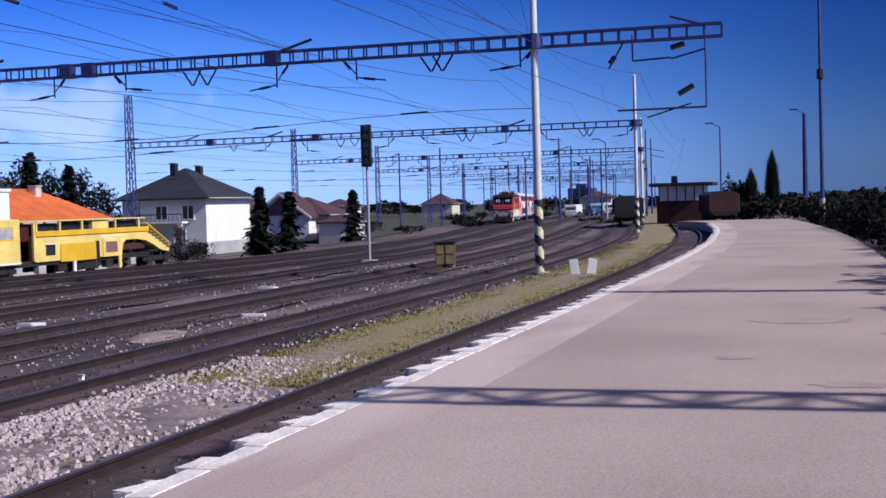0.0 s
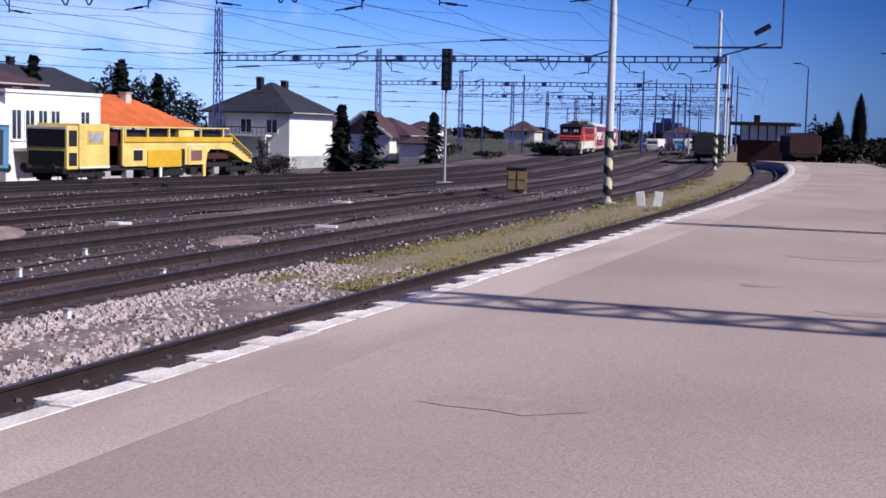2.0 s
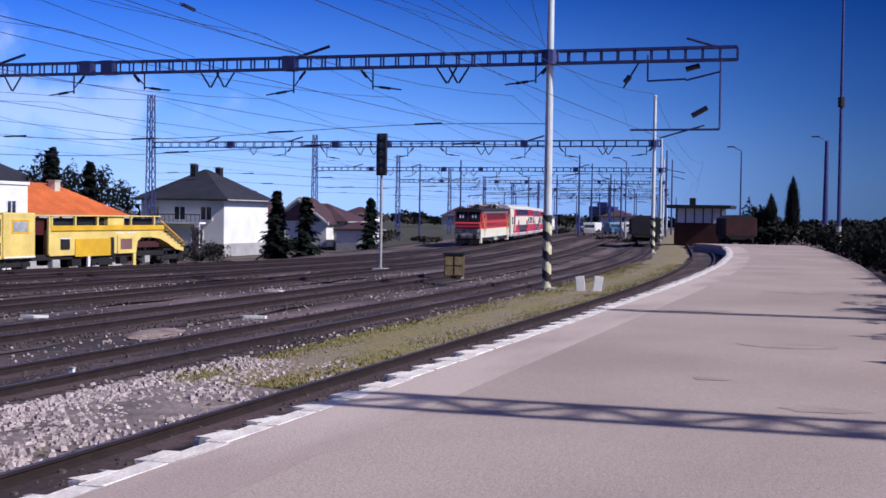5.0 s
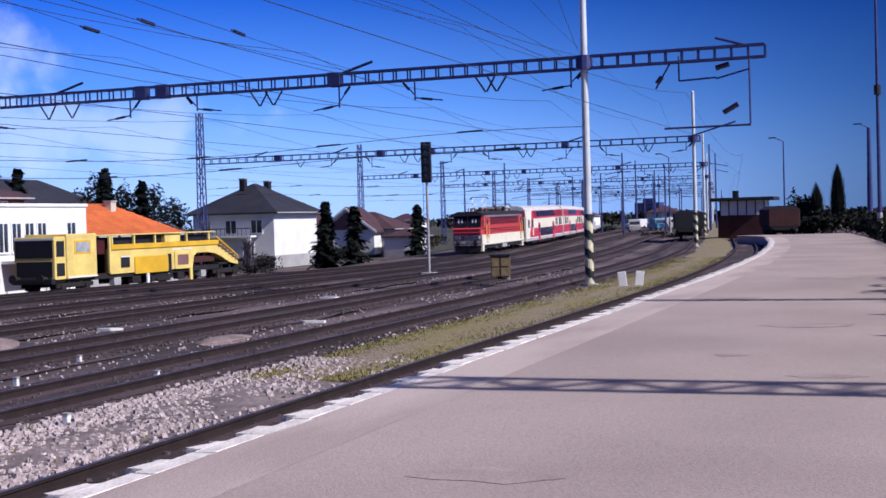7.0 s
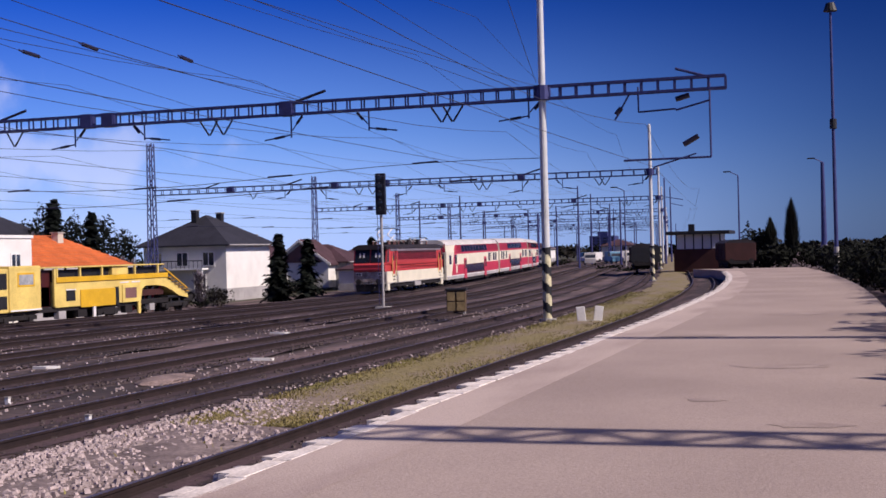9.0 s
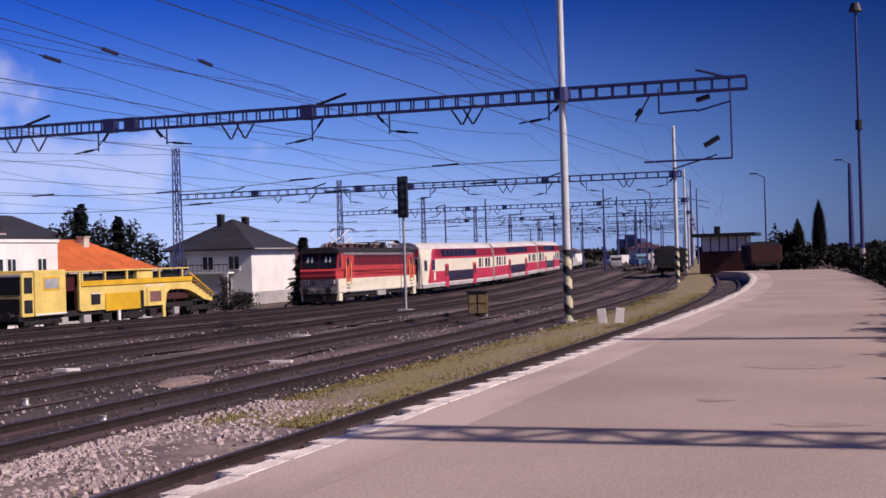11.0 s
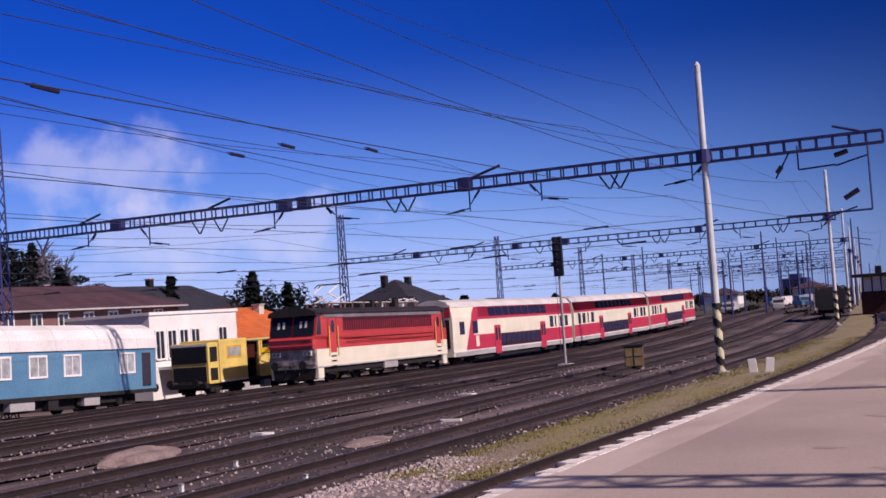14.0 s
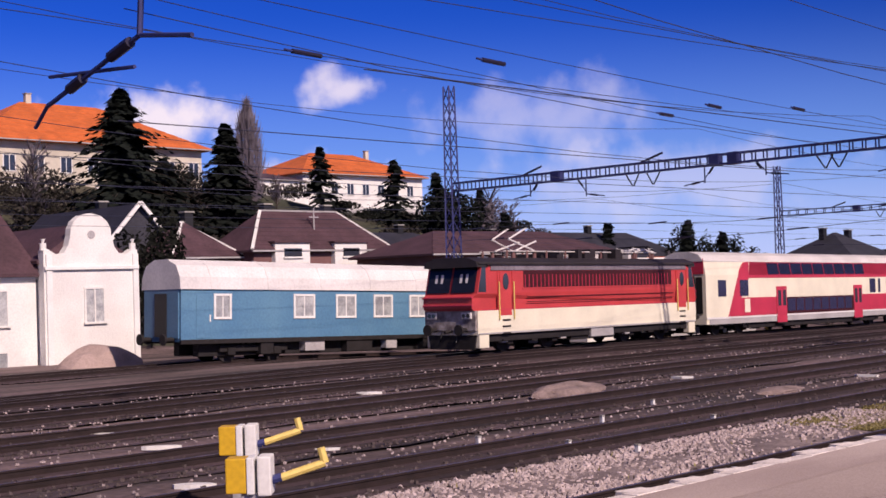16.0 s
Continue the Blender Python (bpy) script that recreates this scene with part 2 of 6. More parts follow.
# ---- mesh helpers ----
def part(name, bm, material, parent=None, label=""):
    """Links a bmesh as one mesh object under a thing or a part."""
    me = bpy.data.meshes.new(name)
    bm.to_mesh(me)
    bm.free()
    mats = material if isinstance(material, (list, tuple)) else [material]
    for m in mats:
        me.materials.append(m)
    ob = new(name, me)
    if parent is not None:
        ob.parent = parent
    if label:
        tagged(ob, label)
    return ob


def share(name, me, parent, m):
    ob = new(name, me)
    ob.parent = parent
    ob.matrix_basis = m
    return ob


def thing(name, label, category, m=None, group="", kind=""):
    ob = new(name)
    ob.matrix_basis = m or Matrix()
    return tagged(ob, label, category, group, kind)


def box(bm, x0, x1, y0, y1, z0, z1, mi=0, bevel=0.0):
    r = bmesh.ops.create_cube(bm, size=1.0, matrix=Matrix.Translation(((x0 + x1) / 2, (y0 + y1) / 2, (z0 + z1) / 2)) @ Matrix.Diagonal((abs(x1 - x0), abs(y1 - y0), abs(z1 - z0), 1)))
    vs = r["verts"]
    if mi:
        for f in {f for v in vs for f in v.link_faces}:
            f.material_index = mi
    if bevel:
        bmesh.ops.bevel(bm, geom=list({e for v in vs for e in v.link_edges}), offset=bevel, segments=2, affect="EDGES", profile=0.6)
    return bm


def B(*a, **k):
    return box(bmesh.new(), *a, **k)


def tube(bm, p, q, r, sides=6, r2=None):
    """A round bar from p to q."""
    p, q = Vector(p), Vector(q)
    d = q - p
    m = Matrix.Translation((p + q) / 2) @ d.to_track_quat("Z", "Y").to_matrix().to_4x4()
    bmesh.ops.create_cone(bm, cap_ends=True, segments=sides, radius1=r, radius2=r if r2 is None else r2, depth=d.length, matrix=m)
    return bm


def bar(bm, p, q, w, h=None):
    """A flat-sided bar from p to q."""
    p, q = Vector(p), Vector(q)
    d = q - p
    m = Matrix.Translation((p + q) / 2) @ d.to_track_quat("Y", "Z").to_matrix().to_4x4() @ Matrix.Diagonal((w, d.length, h or w, 1))
    bmesh.ops.create_cube(bm, size=1.0, matrix=m)
    return bm


def prism(bm, outline, axis, a, b):
    """An outline of 2D points drawn out along an axis from a to b; x: points are (y, z); y: points are (x, z)."""
    def at(p, s):
        return (s, p[0], p[1]) if axis == "x" else (p[0], s, p[1]) if axis == "y" else (p[0], p[1], s)
    lo, hi = [bm.verts.new(at(p, a)) for p in outline], [bm.verts.new(at(p, b)) for p in outline]
    n = len(outline)
    for i in range(n):
        bm.faces.new((lo[i], lo[(i + 1) % n], hi[(i + 1) % n], hi[i]))
    bm.faces.new(lo[::-1])
    bm.faces.new(hi)
    bmesh.ops.recalc_face_normals(bm, faces=bm.faces[:])
    return bm


def stuff_mesh(name, verts, faces, material, label, category, parent=None):
    me = bpy.data.meshes.new(name)
    me.from_pydata(verts, [], faces)
    me.materials.append(material)
    ob = new(name, me)
    if parent is not None:
        ob.parent = parent
        tagged(ob, label, kind="stuff")
    else:
        tagged(ob, label, category, kind="stuff")
    return ob


# ---- plan of the line ----
def bend(y):
    """How far the line has swung to the left at y."""
    return 0.0 if y < 38 else -(y - 38) ** 2 / 1008 if y < 106 else -4.587 - 0.1349 * (y - 106)


def swing(y):
    """Its heading there, in degrees to the left."""
    return math.degrees(math.atan(0.0 if y < 38 else (y - 38) / 504 if y < 106 else 0.1349))


def smooth(a, b, x):
    u = max(0.0, min(1.0, (x - a) / (b - a)))
    return u * u * (3 - 2 * u)


def level(x, y):
    """The height of the ground."""
    u = x - bend(y)
    yard = -smooth(-15, -36, u) * (0.80 * smooth(25, 105, y) - 0.35 * smooth(120, 180, y)) - 0.85 * smooth(-41, -46, u) * smooth(30, 56, y)
    hill = 14.5 * smooth(-70, -140, x) * (1 - smooth(120, 230, y)) + 3.0 * smooth(-56, -72, x) * (1 - smooth(95, 120, y))
    return yard + hill


def main_line(y):
    """Where the axis of the through line lies, which crosses the yard on a gentler curve."""
    v = min(y, 190.0) - 50.0
    x = -37.76 - 0.063873 * v + 0.000622 * v * v - 0.000005 * v * v * v
    return x - 0.184 * max(0.0, y - 190.0)


def main_turn(y):
    """Its heading there, in degrees to the left."""
    return -math.degrees(math.atan((main_line(y + 0.5) - main_line(y - 0.5))))


PLAT_Z, PLAT_EDGE = 0.70, -6.45
TRACKS = [-8.0, -13.4, -18.2, -23.4, -28.4, -33.6, -39.2, -44.9]
THROUGH = 6     # the track that follows main_line


# ---- ground ----
def make_ground():
    xs = [-1500, -900, -600, -420, -300, -230] + list(range(-200, -60, 10)) + list(range(-60, 8, 2)) + [8, 14, 24, 40, 70, 120, 250, 600, 1500]
    ys = [-1500, -600, -250, -120, -60] + list(range(-40, 130, 4)) + list(range(130, 330, 12)) + [340, 400, 500, 700, 1000, 1600, 2600, 4200]
    bm = bmesh.new()
    rng = random.Random(3)
    grid = []
    for y in ys:
        row = []
        for x in xs:
            wob = rng.uniform(-0.04, 0.04) if -60 < x < 8 and -20 < y < 130 else rng.uniform(-0.5, 0.5) if x < -75 and y < 230 else 0
            row.append(bm.verts.new((x, y, level(x, y) - 0.06 + wob)))
        grid.append(row)
    for j in range(len(ys) - 1):
        for i in range(len(xs) - 1):
            f = bm.faces.new((grid[j][i], grid[j][i + 1], grid[j + 1][i + 1], grid[j + 1][i]))
            f.material_index = 1 if xs[i] < -62 else 0
            f.smooth = True
    return tagged(part("ground", bm, [GROUND, HILL]), "brown cinder and earth ground of a railway yard rising to a scrubby hill", "ground", kind="structure")


make_ground()


def strip(bm, x0, x1, y0, y1, step, z, rise=0.0, jag=0.0, mi=0, axis=bend):
    """A ribbon along the line between two distances from its axis."""
    rng = random.Random(int(abs(x0) * 100))
    n = max(1, int((y1 - y0) / step))
    prev = None
    for k in range(n + 1):
        y = y0 + (y1 - y0) * k / n
        a, b = x0 + axis(y) + rng.uniform(-jag, jag), x1 + axis(y) + rng.uniform(-jag, jag)
        row = [bm.verts.new((a, y, level(a, y) + z)), bm.verts.new(((a + b) / 2, y, level((a + b) / 2, y) + z + rise)), bm.verts.new((b, y, level(b, y) + z))]
        if prev:
            for i in (0, 1):
                f = bm.faces.new((prev[i], prev[i + 1], row[i + 1], row[i]))
                f.smooth, f.material_index = True, mi
        prev = row
    return bm


# ---- tracks ----
def rail_mesh(x, y0, y1, step=3.0, axis=bend):
    """A flat-bottomed rail that follows the line."""
    outline = [(-0.07, 0), (0.07, 0), (0.07, 0.015), (0.015, 0.04), (0.015, 0.11), (0.036, 0.12), (0.036, 0.155), (-0.036, 0.155), (-0.036, 0.12), (-0.015, 0.11), (-0.015, 0.04), (-0.07, 0.015)]
    bm = bmesh.new()
    n = max(1, int((y1 - y0) / step))
    prev = None
    for k in range(n + 1):
        y = y0 + (y1 - y0) * k / n
        c = x + axis(y)
        row = [bm.verts.new((c + px, y, level(c, y) + 0.0 + pz)) for px, pz in outline]
        if prev:
            for i in range(len(outline)):
                j = (i + 1) % len(outline)
                f = bm.faces.new((prev[i], prev[j], row[j], row[i]))
                f.material_index = 1 if i == 6 else 0
        prev = row
    bmesh.ops.recalc_face_normals(bm, faces=bm.faces[:])
    return bm


def sleeper_mesh():
    bm = B(-1.25, 1.25, -0.13, 0.13, -0.14, 0.006, bevel=0.015)
    me = bpy.data.meshes.new("sleeper")
    bm.to_mesh(me)
    bm.free()
    me.materials.append(SLEEPER)
    return me


SLEEPER_MESH = sleeper_mesh()


def make_track(i, x):
    t = thing("railway_track", "rusty railway track on dark ballast and old sleepers", "railway track", group="tracks of the yard")
    axis, turn, lift = (main_line, main_turn, 0.012) if i == THROUGH else (bend, swing, 0.0)
    x = 0.0 if i == THROUGH else x
    part("ballast_bed", strip(bmesh.new(), x - 1.75, x + 1.75, -60, 420, 2.0, -0.02 + lift, 0.03, 0.22, axis=axis), BALLAST, t)
    for s in (-0.7525, 0.7525):
        # a strip darker than the ballast bed along each rail
        part("rail_band", strip(bmesh.new(), x + s - 0.28, x + s + 0.34, -60, 300, 1.2, 0.006 + lift, 0.012, 0.09, axis=axis), RAILBAND, t, "dark strip along the rail")
        part("rail", rail_mesh(x + s, -60, 420, axis=axis), [RUST, RAILTOP], t)
    near = (-4.0, 80.0) if i < 4 else (15.0, 95.0)
    rng = random.Random(i)
    verts, faces = [], []
    y = -20.0
    while y < 260:
        z = level(x + axis(y), y)
        m = Matrix.Translation((x + axis(y), y, z)) @ Matrix.Rotation(radians(turn(y) + rng.uniform(-1.2, 1.2)), 4, "Z")
        if near[0] <= y < near[1]:
            share("sleeper", SLEEPER_MESH, t, m)
        else:
            b0 = len(verts)
            verts += [tuple(m @ v.co) for v in SLEEPER_MESH.vertices]
            faces += [tuple(b0 + v for v in p.vertices) for p in SLEEPER_MESH.polygons]
        y += 0.63 + rng.uniform(-0.02, 0.02)
    stuff_mesh("far_sleeper", verts, faces, SLEEPER, "dark weathered sleepers in a row", "sleeper", t)
    return t


def scatter(name, n, place, size, material, label, category, seed, lift=0.0):
    """Many small broken stones; place(rng) gives x, y."""
    rng = random.Random(seed)
    verts, faces = [], []
    for _ in range(n):
        x, y = place(rng)
        s = size * rng.uniform(0.4, 1.5)
        z = level(x, y) + lift + s * rng.uniform(-0.15, 0.3)
        b0, turn = len(verts), rng.uniform(0, 6.28)
        ca, sa = math.cos(turn), math.sin(turn)
        for px, py, pz in ((-1, -1, -1), (1, -0.8, -1), (0.8, 1, -1), (-1, 0.9, -1), (-0.6, -0.5, 0.6), (0.6, -0.6, 0.8), (0.5, 0.5, 0.5), (-0.5, 0.6, 0.9)):
            a, b, c = (px * s * rng.uniform(0.6, 1.2) * 0.6, py * s * rng.uniform(0.6, 1.2) * 0.6, pz * s * rng.uniform(0.5, 1.0) * 0.5)
            verts.append((x + a * ca - b * sa, y + a * sa + b * ca, z + c))
        for f in ((4, 5, 6, 7), (0, 1, 5, 4), (1, 2, 6, 5), (2, 3, 7, 6), (3, 0, 4, 7)):
            faces.append(tuple(b0 + v for v in f))
    return stuff_mesh(name, verts, faces, material, label, category)


def blades(name, n, place, height, material, label, category, seed, wide=0.012):
    rng = random.Random(seed)
    verts, faces = [], []
    for _ in range(n):
        x, y = place(rng)
        z = level(x, y) + 0.02
        h, a = height * rng.uniform(0.35, 1.4), rng.uniform(0, 6.28)
        w, dx, dy = wide * rng.uniform(0.7, 1.6), math.cos(a), math.sin(a)
        lx, ly = rng.uniform(-0.5, 0.5) * h, rng.uniform(-0.5, 0.5) * h
        b0 = len(verts)
        verts += [(x - dx * w, y - dy * w, z), (x + dx * w, y + dy * w, z), (x + dx * w * 0.6 + lx * 0.4, y + dy * w * 0.6 + ly * 0.4, z + h * 0.6), (x - dx * w * 0.6 + lx * 0.4, y - dy * w * 0.6 + ly * 0.4, z + h * 0.6), (x + lx, y + ly, z + h)]
        faces += [(b0, b0 + 1, b0 + 2, b0 + 3), (b0 + 3, b0 + 2, b0 + 4)]
    return stuff_mesh(name, verts, faces, material, label, category)


def verge_left(y):
    """The far side of the strip between the platform line and the next one."""
    return -11.55 - 0.010 * max(0.0, y - 20)


verge = bmesh.new()
strip(verge, -11.6, -9.05, 20.5, 330, 2.0, 0.02, 0.05, 0.18)
tagged(part("grass_verge", verge, GRASSBED), "strip of dry patchy grass between two railway tracks", "grass", kind="structure")
gravel_bed = bmesh.new()
strip(gravel_bed, -11.7, -9.05, -50, 21.5, 1.5, 0.015, 0.05, 0.2)
tagged(part("gravel_strip", gravel_bed, mat("pale_gravel", (0.30, 0.235, 0.222), 0.95, 0, 0.5, 0.8, 14, 0.9, (0.13, 0.098, 0.095), 0.5)), "strip of pale broken stone beside the platform track", "gravel", kind="structure")


def in_gravel(r):
    # clumps of spilled stone with bare patches between them
    while True:
        x, y = r.uniform(-11.8, -9.0), 2 + 21.5 * r.random()
        if noise.noise(Vector((x * 0.9, y * 0.55, 3.1))) + 0.12 * (-10.6 - x) > r.uniform(-0.32, 0.42):
            return x, y


def in_grass(r):
    y = 20.0 + 60 * r.random() ** 1.5
    while True:
        x = r.uniform(verge_left(y), -8.95)
        if noise.noise(Vector((x * 1.3, y * 0.4, 7.7))) > r.uniform(-0.75, 0.2):
            return x + bend(y), y
        y = 20.0 + 60 * r.random() ** 1.5


def between_tracks(r):
    c = r.choice(TRACKS[1:6])
    y = r.choice((9, 16, 24, 31, 44, 58)) + r.gauss(0, 3.2)
    return c + r.choice((-1, 1)) * r.uniform(1.3, 2.6) + bend(y), y


def on_ballast(r):
    c = r.choice(TRACKS[:5])
    y = 2 + 55 * r.random() ** 1.3
    return c + r.uniform(-1.7, 1.7) + bend(y), y


def along_rail(r):
    y = r.uniform(8, 60)
    return -11.9 + r.gauss(0, 0.35) + bend(y), y


# ---- platform ----
def make_platform():
    p = thing("platform", "wide asphalt station platform with a pale worn concrete edge", "platform", kind="structure")
    bm = bmesh.new()
    prev = None
    ys = [-40, -20, -8, 0, 6, 12] + list(range(16, 108, 4)) + [110, 113, 115]
    for y in ys:
        left = PLAT_EDGE + 0.34 + bend(y) - (0.0 if y < 104 else (y - 104) ** 2 * 0.02)
        right = 9.0 if y <= 12 else 0.35 - 0.012 * max(0, y - 24) + bend(y) * 0.75
        row = [bm.verts.new((left, y, -0.3)), bm.verts.new((left, y, PLAT_Z)), bm.verts.new((right, y, PLAT_Z)), bm.verts.new((right, y, -0.3))]
        if prev:
            for i in range(3):
                bm.faces.new((prev[i], prev[i + 1], row[i + 1], row[i]))
        prev = row
    bmesh.ops.recalc_face_normals(bm, faces=bm.faces[:])
    part("paving", bm, ASPHALT, p)
    band = bmesh.new()
    prev = None
    for y in ys[:-3]:
        x = PLAT_EDGE + 0.36 + bend(y)
        row = [band.verts.new((x, y, PLAT_Z + 0.004)), band.verts.new((x + 0.95, y, PLAT_Z + 0.004))]
        if prev:
            band.faces.new((prev[0], prev[1], row[1], row[0]))
        prev = row
    bmesh.ops.recalc_face_normals(band, faces=band.faces[:])
    part("edge_band", band, EDGEBAND, p, "paler worn band along the edge")
    patch_rng = random.Random(15)
    for x, y, w, d in ((-1.2, 16.2, 0.5, 0.28), (-2.6, 18.5, 0.35, 0.2), (0.2, 18.0, 0.4, 0.3), (-3.4, 9.5, 0.7, 0.4), (1.4, 14.2, 0.6, 0.3), (-1.9, 23.5, 0.9, 0.5), (-4.2, 31.0, 0.8, 0.6), (-2.4, 40.0, 1.0, 0.7)):
        patch = bmesh.new()
        ring = [(x + math.cos(a) * w * patch_rng.uniform(0.6, 1.1), y + math.sin(a) * d * patch_rng.uniform(0.6, 1.1)) for a in (k * math.pi / 6 for k in range(12))]
        patch.faces.new([patch.verts.new((px, py, PLAT_Z + 0.005)) for px, py in ring])
        part("patch", patch, STAIN, p, "darker stained patch in the asphalt")
    # edge slabs, each a little out of line
    rng = random.Random(8)
    shapes = []
    for k in range(5):
        b = B(0.14, 0.36, 0.015, 0.975, -0.16, 0.0, bevel=0.012)
        box(b, -0.08, 0.15, 0.06 + 0.03 * k, 0.50 + 0.03 * k, -0.13, -0.004, bevel=0.012)
        for v in b.verts:
            if v.co.x < 0.1:
                v.co.x += rng.uniform(0.0, 0.16)
            v.co.z += rng.uniform(-0.006, 0.006)
        me = bpy.data.meshes.new("edge_slab")
        b.to_mesh(me)
        b.free()
        me.materials.append(EDGE)
        shapes.append(me)
    y = -18.0
    while y < 104:
        share("edge_slab", rng.choice(shapes), p, Matrix.Translation((PLAT_EDGE + bend(y) + rng.uniform(-0.06, 0.05), y, PLAT_Z + 0.005)) @ Matrix.Rotation(radians(swing(y)), 4, "Z"))
        y += 1.0
    face = bmesh.new()
    prev = None
    for y in ys[:-3]:
        x = PLAT_EDGE + 0.16 + bend(y)
        row = [face.verts.new((x, y, -0.3)), face.verts.new((x, y, PLAT_Z - 0.15)), face.verts.new((x + 0.3, y, PLAT_Z - 0.15))]
        if prev:
            for i in range(2):
                face.faces.new((prev[i], prev[i + 1], row[i + 1], row[i]))
        prev = row
    part("platform_wall", face, CONCRETE, p)
    return p


make_platform()


# ---- overhead line ----
def lattice_beam(parent, x0, x1, y, z, deep=0.46, bay=0.62, w=0.16, thick=0.07):
    """A lattice girder across the tracks: four chords, posts and diagonals, joined as one piece."""
    bm = bmesh.new()
    h = deep / 2
    for dz in (-h, h):
        for dy in (-w, w):
            box(bm, x0, x1, y + dy - thick / 2, y + dy + thick / 2, z + dz - thick * 0.64, z + dz + thick * 0.64)
    n = int(abs(x1 - x0) / bay)
    for k in range(n + 1):
        x = x0 + (x1 - x0) * k / n
        for dy in (-w, w):
            box(bm, x - 0.03, x + 0.03, y + dy - 0.02, y + dy + 0.02, z - h, z + h)
        if thick > 0.1 and k < n:
            e = 1 if k % 2 else -1
            bar(bm, (x, y - w * e, z), (x + (x1 - x0) / n, y + w * e, z), 0.10)
            bar(bm, (x, y - w, z), (x, y + w, z), 0.08)
        if k < n and k % 2 == 0:
            bar(bm, (x, y - w, z - h), (x + (x1 - x0) / n, y + w, z - h), 0.03)
            bar(bm, (x, y - w, z + h), (x + (x1 - x0) / n, y + w, z + h), 0.03)
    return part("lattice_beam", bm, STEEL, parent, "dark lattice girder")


def lattice_mast(parent, x, y, z0, z1, wide=0.72, name="lattice_mast"):
    """A four-legged lattice mast with crossed bracing."""
    bm = bmesh.new()
    top = wide * 0.62

    def leg(s, t, f):
        h = (wide + (top - wide) * f) / 2
        return (x + s * h, y + t * h, z0 + (z1 - z0) * f)
    for s in (-1, 1):
        for t in (-1, 1):
            bar(bm, leg(s, t, 0), leg(s, t, 1), 0.09)
    n = int((z1 - z0) / 0.85)
    for k in range(n):
        a, b = k / n, (k + 1) / n
        for s, t, s2, t2 in ((-1, -1, 1, -1), (1, -1, 1, 1), (1, 1, -1, 1), (-1, 1, -1, -1)):
            p, q = (leg(s, t, a), leg(s2, t2, b)) if k % 2 else (leg(s2, t2, a), leg(s, t, b))
            bar(bm, p, q, 0.045)
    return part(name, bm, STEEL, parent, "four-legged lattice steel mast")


def hazard_pole(parent, x, y, z0, z1, striped=True):
    """A tapered round steel pole, its foot painted in black and pale spirals."""
    pole = part("pole", tube(bmesh.new(), (x, y, z0), (x, y, z1), 0.165, 14, 0.125), POLEGREY, parent, "grey painted round steel pole")
    part("cap", tube(bmesh.new(), (x, y, z1), (x, y, z1 + 0.16), 0.14, 10, 0.03), POLEGREY, pole)
    part("footing", tube(bmesh.new(), (x, y, z0 - 0.3), (x, y, z0 + 0.08), 0.36, 10, 0.33), CONCRETE, parent)
    if striped:
        for mi, (material, word) in enumerate(((BLACK, "black spiral stripe"), (STRIPEY, "pale yellow spiral stripe"))):
            bm = bmesh.new()
            rows, sides, r = 40, 16, 0.178
            for k in range(rows):
                for s in range(sides):
                    if int((k / 11.0 + s / sides) * 2 + mi) % 2:
                        continue
                    quad = []
                    for kk, ss in ((k, s), (k, s + 1), (k + 1, s + 1), (k + 1, s)):
                        a = 2 * math.pi * ss / sides
                        quad.append(bm.verts.new((x + r * math.cos(a), y + r * math.sin(a), z0 + 0.1 + kk * 0.068)))
                    bm.faces.new(quad)
            part("stripe", bm, material, pole, word)
    return pole


def hanger(parent, x, y, z, side=1, low=1.5, detail=True):
    """What hangs under the girder above one track: a drop tube, a strut with its insulators and a steady arm."""
    bm = bmesh.new()
    tube(bm, (x - side * 0.9, y, z - 0.2), (x - side * 0.9, y, z - low), 0.035, 5)
    tube(bm, (x - side * 0.9, y, z - low * 0.9), (x + side * 0.3, y, z - low * 1.05), 0.03, 5)
    tube(bm, (x - side * 1.5, y, z - 0.15), (x - side * 0.95, y, z - low * 0.75), 0.028, 5)
    bracket = part("bracket", bm, STEEL, parent)
    for q, r in ((1.75, 2.15), (2.55, 2.2)):
        part("strut_insulator", tube(bmesh.new(), (x + side * q, y, z - 0.3), (x + side * r, y, z - 0.9), 0.04, 6), INSULATOR, bracket, "dark slanting rod insulator")
    if detail:
        for a, b in (((x - side * 0.6, y, z - low * 0.94), (x - side * 0.15, y, z - low * 1.0)), ((x - side * 1.4, y, z - 0.32), (x - side * 1.15, y, z - 0.62))):
            part("insulator", tube(bmesh.new(), a, b, 0.055, 7), INSULATOR, bracket, "dark ribbed insulator")
    return bracket


